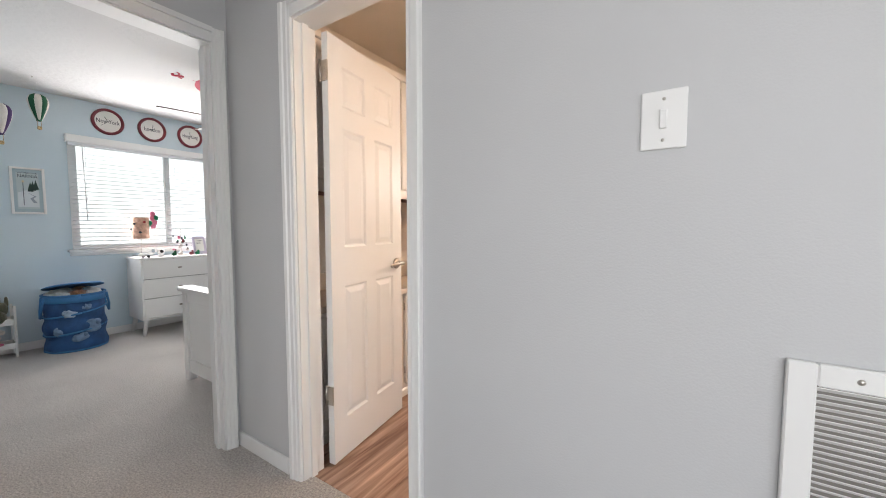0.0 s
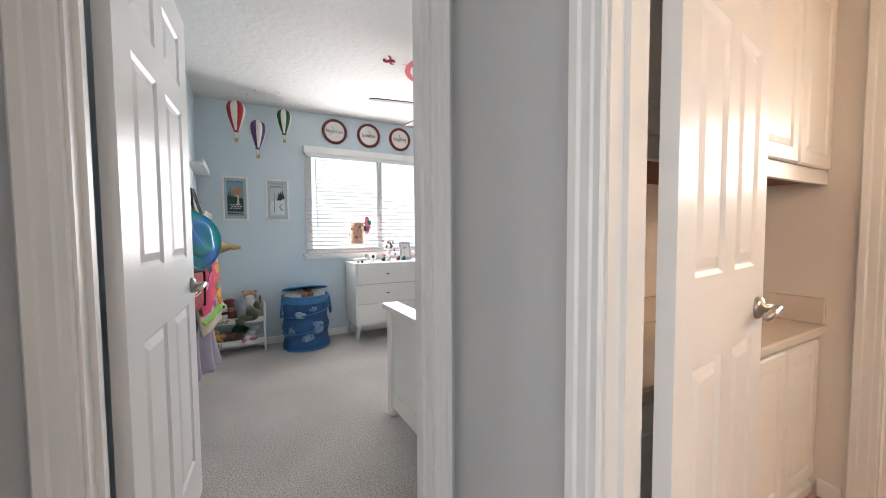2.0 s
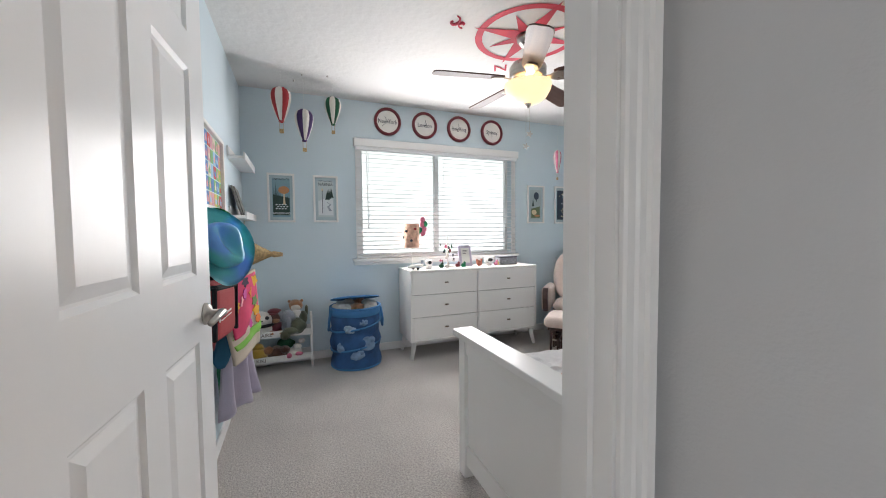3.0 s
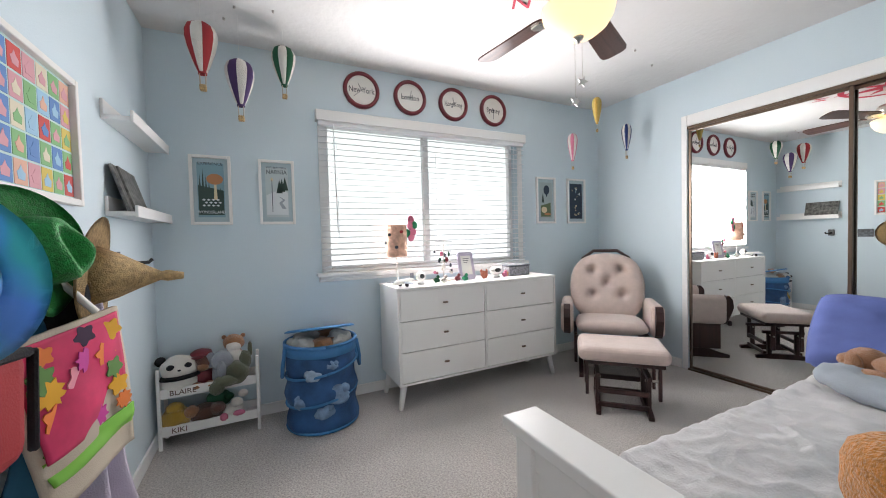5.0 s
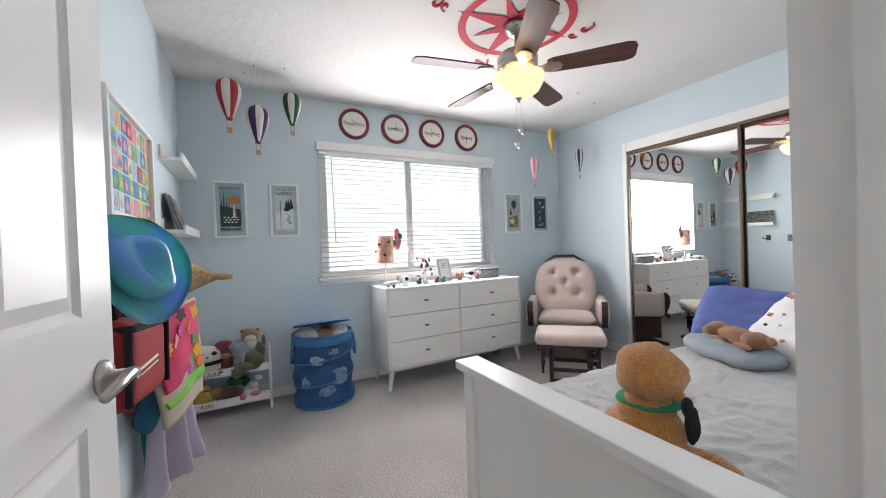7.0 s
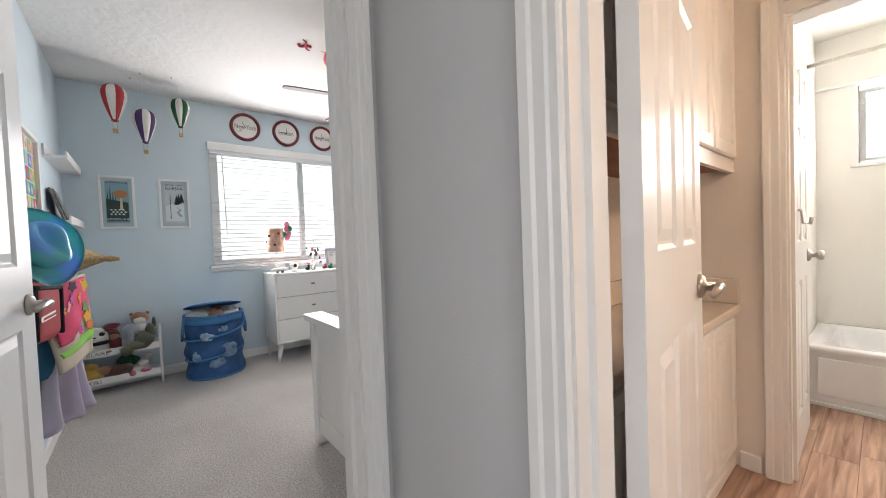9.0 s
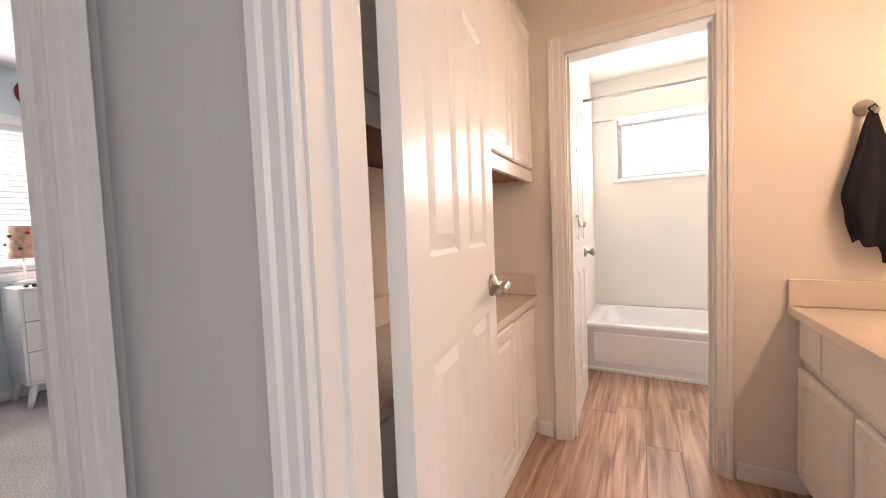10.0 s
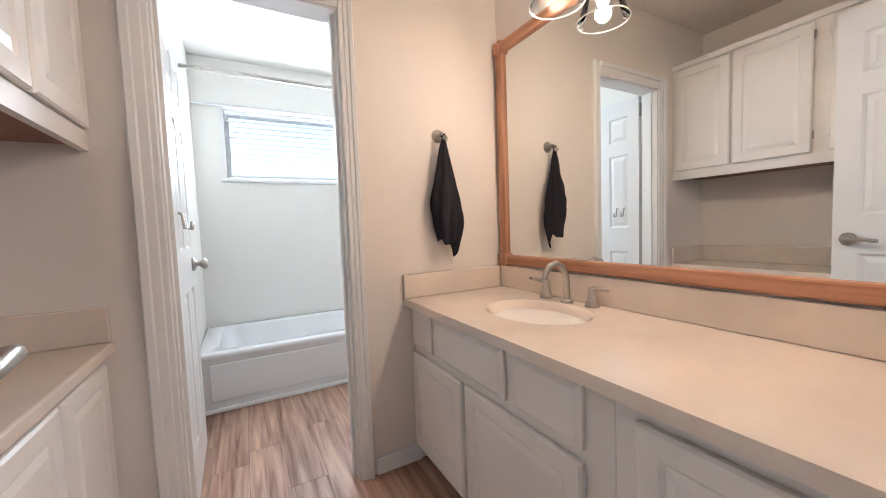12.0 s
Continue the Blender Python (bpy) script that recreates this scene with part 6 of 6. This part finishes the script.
def draw_mushroom(t):
    letters("EXPERIENCE", 0.024, t, INK, Matrix.Translation((0, 0.165, 0.0085)))
    shape(t, [(-0.068, -0.155), (0.068, -0.155), (0.068, 0.0), (-0.068, 0.03)], DKG)
    for x, h in ((-0.058, 0.10), (-0.042, 0.14), (-0.026, 0.09), (-0.010, 0.06), (0.052, 0.02)):
        shape(t, [(x - 0.009, -0.06), (x + 0.009, -0.06), (x, h)], DKG, 0.009)
    shape(t, [(0.014, -0.06), (0.034, -0.06), (0.028, 0.07), (0.02, 0.07)], CREAMP, 0.0095)
    shape(t, oval(0.022, 0.07, 0.045, 0.034), RUST, 0.0100)
    for i in range(4):
        for j in range(3):
            x, y = -0.04 + 0.025 * i + (0.012 if j % 2 else 0), -0.06 - 0.018 * j
            shape(t, [(x - 0.010, y), (x, y + 0.007), (x + 0.010, y), (x, y - 0.007)], SNOW, 0.0098)
    letters("WONDERLAND", 0.026, t, SNOW, Matrix.Translation((0, -0.138, 0.0105)), squeeze=0.8)


def draw_lamppost(t):
    letters("VISIT BEAUTIFUL", 0.017, t, INK, Matrix.Translation((0, 0.165, 0.0085)))
    letters("NARNIA", 0.040, t, INK, Matrix.Translation((0, 0.135, 0.0085)), squeeze=0.85)
    shape(t, [(-0.066, -0.15), (0.066, -0.15), (0.066, 0.0), (0.02, 0.02), (-0.066, -0.02)], SNOW)
    for x, y in ((0.03, 0.02), (0.05, 0.03), (0.015, 0.01)):
        shape(t, [(x - 0.02, y - 0.015), (x + 0.02, y - 0.015), (x, y + 0.075)], DKG, 0.009)
    part("print_shape", tube([(-0.03, -0.13, 0.009), (-0.03, 0.08, 0.009)], 0.002, 4), DKB, t)
    shape(t, oval(-0.03, 0.085, 0.008, 0.012, 8), CREAMP, 0.0095)
    shape(t, [(0.0, -0.02), (0.05, -0.05), (0.03, -0.07), (0.055, -0.11), (0.03, -0.11), (0.01, -0.07), (0.035, -0.05)], SLATE, 0.009)


def draw_valley(t):
    shape(t, [(-0.06, -0.155), (0.06, -0.155), (0.06, -0.02), (-0.06, -0.05)], tint("print_moss", (0.12, 0.16, 0.08)))
    shape(t, oval(0.01, 0.10, 0.035, 0.045, 16), DKB, 0.009)
    shape(t, [(0.0, 0.055), (0.02, 0.055), (0.012, 0.03)], DKB, 0.009)
    shape(t, oval(-0.02, -0.09, 0.035, 0.03, 14), CREAMP, 0.009)
    shape(t, [(-0.05, -0.02), (-0.035, 0.07), (-0.02, -0.02)], DKG, 0.0092)
    shape(t, oval(0.02, -0.13, 0.04, 0.012, 12), RUST, 0.0095)


def draw_night(t):
    shape(t, [(-0.06, -0.155), (0.06, -0.155), (0.06, 0.15), (-0.06, 0.15)], DKB)
    for k in range(22):
        x, y = rnd.uniform(-0.05, 0.05), rnd.uniform(-0.14, 0.13)
        shape(t, oval(x, y, rnd.uniform(0.004, 0.012), rnd.uniform(0.004, 0.014), 8), rnd.choice((SKYB, CREAMP, SNOW, DKG)), 0.0092)
    letters("VISIT", 0.02, t, CREAMP, Matrix.Translation((0, 0.13, 0.0095)))


poster("white-framed travel poster with giant mushroom lettered experience wonderland", 0.331, 1.497, 0.225, 0.435, SKYB, draw_mushroom)
poster("white-framed snowy poster lettered visit beautiful Narnia", 0.71, 1.495, 0.22, 0.43, tint("print_pale", (0.50, 0.57, 0.58)), draw_lamppost)
poster("white-framed poster of a balloon above a valley", 3.06, 1.492, 0.235, 0.44, tint("print_grey_blue", (0.36, 0.43, 0.44)), draw_valley)
poster("white-framed dark night-time travel poster", 3.455, 1.492, 0.245, 0.445, DKB, draw_night)

# world picture chart on the south wall
mp = thing("picture_chart", "white-framed chart of many small bright pictures", "picture", ON_SOUTH(-3.845, YS, 1.525))
PW, PH = 0.66, 0.44
for a in ((-PW / 2, -PW / 2 + 0.022, -PH / 2, PH / 2), (PW / 2 - 0.022, PW / 2, -PH / 2, PH / 2), (-PW / 2 + 0.022, PW / 2 - 0.022, -PH / 2, -PH / 2 + 0.022), (-PW / 2 + 0.022, PW / 2 - 0.022, PH / 2 - 0.022, PH / 2)):
    part("frame", B(a[0], a[1], a[2], a[3], 0, 0.028, bevel=0.002), WHITE, mp)
part("mount", B(-PW / 2 + 0.022, PW / 2 - 0.022, -PH / 2 + 0.022, PH / 2 - 0.022, 0.002, 0.008), tint("chart_mint", (0.45, 0.62, 0.60)), mp)
cc = [tint("chart_%s" % n_, c_) for n_, c_ in (("red", (0.55, 0.07, 0.06)), ("blue", (0.10, 0.22, 0.50)), ("yellow", (0.62, 0.48, 0.10)), ("sky", (0.30, 0.50, 0.66)), ("peach", (0.66, 0.38, 0.28)), ("green", (0.20, 0.42, 0.18)), ("cream", (0.66, 0.60, 0.46)), ("rose", (0.6, 0.3, 0.34)))]
for i in range(9):
    for j in range(5):
        x, y = -0.275 + i * 0.0685, -0.155 + j * 0.0775
        k = (i * 3 + j * 5 + i * j) % 8
        part("tile_picture", B(x - 0.031, x + 0.031, y - 0.035, y + 0.035, 0.008, 0.0092), cc[k], mp)
        part("tile_figure", outline([(x - 0.018 + 0.004 * ((i + j) % 3), y - 0.02), (x + 0.016, y - 0.022), (x + 0.02, y - 0.002), (x + 0.006, y + 0.008), (x, y + 0.02 + 0.004 * (j % 2)), (x - 0.01, y + 0.006), (x - 0.02, y)], 0.0092, 0.0100), cc[(k + 3 + i) % 8], mp)

# picture ledges
for i, z in enumerate((1.735, 1.325)):
    s_ = thing("picture_ledge", "narrow white picture ledge on the blue wall", "shelf", group="ledges on the south wall")
    part("shelf", B(-5.10, -4.45, YS, YS + 0.10, z - 0.035, z - 0.015, bevel=0.002), WHITE, s_)
    part("lip", B(-5.10, -4.45, YS + 0.10, YS + 0.112, z - 0.04, z + 0.012, bevel=0.002), WHITE, s_)
    part("back", B(-5.10, -4.45, YS, YS + 0.012, z - 0.015, z + 0.05, bevel=0.002), WHITE, s_)
for k, x in enumerate((-4.56, -4.62)):
    bk = thing("picture_book", "dark picture book leaning on the ledge", "book", Matrix.Translation((x - 0.05, YS + 0.075 + 0.006 * k, 1.311)) @ pose(0, 0, 0, 16, 0, 3), group="books on the ledge")
    part("cover", B(-0.14, 0.14, -0.012, 0.0, 0, 0.215, bevel=0.002), mat("book_cover", (0.12, 0.12, 0.11), 0.4, vary=0.9, scale=30) if k == 0 else bpy.data.materials["book_cover"], bk)
    part("pages", B(-0.135, 0.137, -0.010, -0.002, 0.003, 0.2155), PAPER, bk)

# ---- hats, bag and clothes on the wall pegs ----
rack = thing("peg_rail", "white wall rail with black hooks", "coat rack")
part("board", B(-4.05, -2.98, YS, YS + 0.018, 1.13, 1.23, bevel=0.003), WHITE, rack)
for x in (-3.95, -3.75, -3.52, -3.30, -3.08):
    part("hook", tube([(x, YS + 0.018, 1.19), (x, YS + 0.05, 1.18), (x, YS + 0.055, 1.15), (x, YS + 0.075, 1.165)], 0.005, 6), BLACK, rack)
bracket = thing("black_hook", "black metal figure hook on the wall", "hook", pose(-4.55, YS, 1.09))
part("plate", B(-0.03, 0.03, 0, 0.008, -0.04, 0.045, bevel=0.002), BLACK, bracket)
part("arm", tube([(0, 0.006, 0.0), (-0.02, 0.06, -0.01), (-0.025, 0.11, -0.008), (-0.025, 0.125, 0.006)], 0.008, 8), BLACK, bracket)
picsm = solid("dark_photo", B(-0.07, 0.07, 0, 0.012, -0.05, 0.05, bevel=0.002), mat("dark_photo_print", (0.05, 0.06, 0.07), 0.3, vary=0.9, scale=40), "small dark unframed photo on the wall", "picture", pose(-4.25, YS, 1.08))


def hat(name, label, m, brim, crown, ht, c1, c2, curl_=0.0, point=False, ax=1.16, ay=0.92):
    """A hat: brim in the local xy plane, crown along z."""
    t = thing(name, label, "hat", m)
    bm = bmesh.new()
    N_ = 40
    rows_ = []
    for r, k in ((crown, 0), (crown + (brim - crown) * 0.35, 0.3), (crown + (brim - crown) * 0.7, 0.7), (brim, 1.0)):
        rows_.append([bm.verts.new((r * ax * math.cos(2 * math.pi * i / N_), r * ay * math.sin(2 * math.pi * i / N_), curl_ * k * k * (math.sin(2 * math.pi * i / N_) ** 2 - 0.3))) for i in range(N_)])
    for a, b in zip(rows_, rows_[1:]):
        for i in range(N_):
            bm.faces.new((a[i], a[(i + 1) % N_], b[(i + 1) % N_], b[i])).smooth = True
    bmesh.ops.solidify(bm, geom=bm.faces[:], thickness=0.006)
    part("brim", bm, c1, t)
    if point:
        pr = [(crown * 1.0, 0), (crown * 0.75, ht * 0.25), (crown * 0.42, ht * 0.5), (crown * 0.16, ht * 0.72), (0.02, ht * 0.8), (0.012, ht), (0.0, ht)]
    else:
        pr = [(crown, 0), (crown * 0.99, ht * 0.45), (crown * 0.9, ht * 0.85), (crown * 0.72, ht), (crown * 0.4, ht * 0.95), (0.0, ht * 0.86)]
    bm = lathe(pr, N_)
    if not point:
        bmesh.ops.subdivide_edges(bm, edges=[e for e in bm.edges if max(v.co.z for v in e.verts) > ht * 0.3], cuts=2, use_grid_fill=True)
    for v in bm.verts:
        v.co.x, v.co.y = v.co.x * ax, v.co.y * ay
        if not point:
            # creased top with a pinched front
            up = max(0.0, v.co.z / ht - 0.3) / 0.7
            front = max(0.0, min(1.0, 0.5 + v.co.x / crown))
            v.co.y *= 1 - 0.48 * front * up
            v.co.z -= up * 0.055 * math.exp(-(v.co.y / (0.34 * crown)) ** 2) * math.exp(-((v.co.x + 0.2 * crown) / (0.9 * crown)) ** 2)
    for f in bm.faces:
        f.smooth = True
    part("crown", bm, c2, t)
    return t


hat("cowboy_hat", "shiny blue cowboy hat with curled teal brim", Matrix.Translation((-3.27, 0.155, 1.13)) @ pose(0, 0, 0, -80, 0, -52) @ pose(0, 0, 0, 0, 0, 115), 0.140, 0.078, 0.11, HATBLUE, HATBLUE, 0.07, ax=1.22, ay=0.86)
hat("cowboy_hat", "green sequinned cowboy hat with curled brim", Matrix.Translation((-3.64, 0.125, 1.15)) @ pose(0, 0, 0, -82, 0, -12) @ pose(0, 0, 0, 0, 0, -60), 0.145, 0.075, 0.10, SEQUIN, SEQUIN, 0.05)
hat("sombrero", "woven straw sombrero with a tall pointed crown", Matrix.Translation((-3.92, 0.15, 1.07)) @ pose(0, 0, 0, -94, 0, 8), 0.20, 0.10, 0.22, STRAW, STRAW, 0.02, True)


bag = thing("lunch_bag", "red insulated lunch bag with black zip trim", "bag", Matrix.Translation((-3.33, 0.10, 0.735)) @ pose(0, 0, 0, 0, -4, -6))
part("body", B(-0.15, 0.15, -0.07, 0.07, 0, 0.25, bevel=0.05, seg=5), RED, bag)
part("top_trim", B(-0.14, 0.14, -0.074, 0.074, 0.215, 0.235, bevel=0.006), BLACKF, bag, "black zip band")
for x in (-0.148, 0.148):
    part("side_trim", B(x - 0.006, x + 0.006, 0.055, 0.073, 0.02, 0.23, bevel=0.004), BLACKF, bag)
part("handle", tube([(-0.06, 0, 0.24), (-0.05, -0.03, 0.40), (0.03, -0.06, 0.46), (0.05, -0.03, 0.40), (0.06, 0, 0.24)], 0.012, 8), BLACKF, bag)
part("print_bar", B(-0.06, 0.09, 0.0702, 0.0712, 0.115, 0.123), PAPER, bag, "", pose(0, 0, 0, 0, 6, 0))
part("print_bar", B(-0.06, 0.08, 0.0702, 0.0712, 0.10, 0.104), PAPER, bag, "", pose(0, 0, 0, 0, 6, 0))
part("print_dot", lathe([(0.0, 0), (0.012, 0), (0.012, 0.001), (0.0, 0.001)], 14, Matrix.Translation((0.11, 0.0703, 0.10)) @ pose(0, 0, 0, -90, 0, 0)), PAPER, bag)
# painted canvas bag
pb = thing("painted_tote_bag", "tan canvas tote painted pink with flowers", "bag", Matrix.Translation((-3.66, 0.165, 0.97)) @ pose(0, 0, 0, 0, 8, -24))
part("bag", cloth(0.28, 0.42, 1.0, 0.012, thick=0.014, seed=1.0), CANVAS, pb)
PINKP = mat("hot_pink_paint", (0.60, 0.035, 0.12), 0.7, vary=0.25, scale=10)
bm = cloth(0.255, 0.28, 1.0, 0.012, thick=0.005, seed=1.0)
part("painted_ground", bm, PINKP, pb, "", pose(0, 0.016, -0.012))
part("painted_grass", cloth(0.255, 0.06, 1.0, 0.012, thick=0.005, seed=1.0), tint("lime_paint", (0.20, 0.50, 0.06)), pb, "", pose(0, 0.019, -0.29))
rp = random.Random(4)
DAUBS = [tint("daub_" + n_, c_) for n_, c_ in (("yellow", (0.80, 0.42, 0.03)), ("pale_pink", (0.78, 0.30, 0.38)), ("leaf", (0.10, 0.22, 0.05)), ("magenta", (0.55, 0.05, 0.30)), ("orange", (0.75, 0.20, 0.04)), ("plum", (0.05, 0.02, 0.06)))]
for k in range(15):
    x, z = -0.085 + 0.085 * (k % 3) + rp.uniform(-0.02, 0.02), -0.04 - 0.055 * (k // 3) + rp.uniform(-0.015, 0.015)
    big, lobes = rp.uniform(0.020, 0.034), rp.choice((5, 6, 9))
    petal = [(big * (1 + 0.22 * math.sin(lobes * i * math.pi / 12 + k)) * math.cos(i * math.pi / 12), big * (1 + 0.22 * math.sin(lobes * i * math.pi / 12 + k)) * math.sin(i * math.pi / 12)) for i in range(24)]
    part("painted_flower", outline(petal, -0.0015, 0.0015), DAUBS[(k * 5 + k // 3) % 6], pb, "", Matrix.Translation((x, 0.0255, z)) @ pose(0, 0, 0, -90, 0, rp.uniform(-8, 8)))
part("strap", tube([(-0.09, 0.0, 0.0), (-0.05, -0.04, 0.10), (0.0, -0.06, 0.15), (0.05, -0.04, 0.10), (0.09, 0.0, 0.0)], 0.010, 6), PAPER, pb)
solid("fleece_robe", cloth(0.36, 0.80, 4.5, 0.035, taper=0.55, thick=0.02, seed=2.3, jag=0.05, nx=36), LILAC, "lilac fleece robe hanging in folds from a peg", "robe", Matrix.Translation((-3.82, 0.13, 1.04)) @ pose(0, 0, 0, 0, 3, -20))
solid("teal_jacket", cloth(0.18, 0.48, 3.0, 0.03, taper=0.4, thick=0.015, seed=4.3, jag=0.08), mat("teal_cloth", (0.03, 0.14, 0.24), 0.85), "dark teal jacket hanging behind the bags", "jacket", Matrix.Translation((-3.72, 0.09, 1.02)))
solid("maroon_scarf", cloth(0.06, 0.44, 2.0, 0.02, taper=0.3, thick=0.012, seed=6.3, jag=0.05), MAROON, "maroon scarf hanging from a peg", "scarf", pose(-3.49, 0.08, 1.12))
solid("black_hat", blob(blob(bmesh.new(), (0, 0, 0), (0.10, 0.06, 0.10), rough=0.3), (0.0, 0.0, -0.12), (0.08, 0.05, 0.09), rough=0.4), BLACKF, "crumpled black cap hanging from a peg", "cap", pose(-3.80, 0.10, 1.03))
solid("green_cloth", cloth(0.06, 0.42, 2.0, 0.02, taper=0.3, thick=0.01, seed=8.0), GREENF, "green cloth hanging behind the bags", "cloth", pose(-3.76, 0.08, 0.75))


# ---- bathroom floor planks ----
row = 0
x = -1.97
while x < 0.1:
    wdt = min(0.152, 0.1 - x)
    y = 1.006 - random.uniform(0.0, 1.0)
    while y < 4.46:
        a, b = max(y, 1.006), min(y + 1.22, 4.46)
        if b - a > 0.02:
            part("plank", B(x + 0.0006, x + wdt - 0.0006, a + 0.0006, b - 0.0006, -0.006, 0.0, bevel=0.0008), PLANK, bath_floor)
        y += 1.22
    x += 0.152
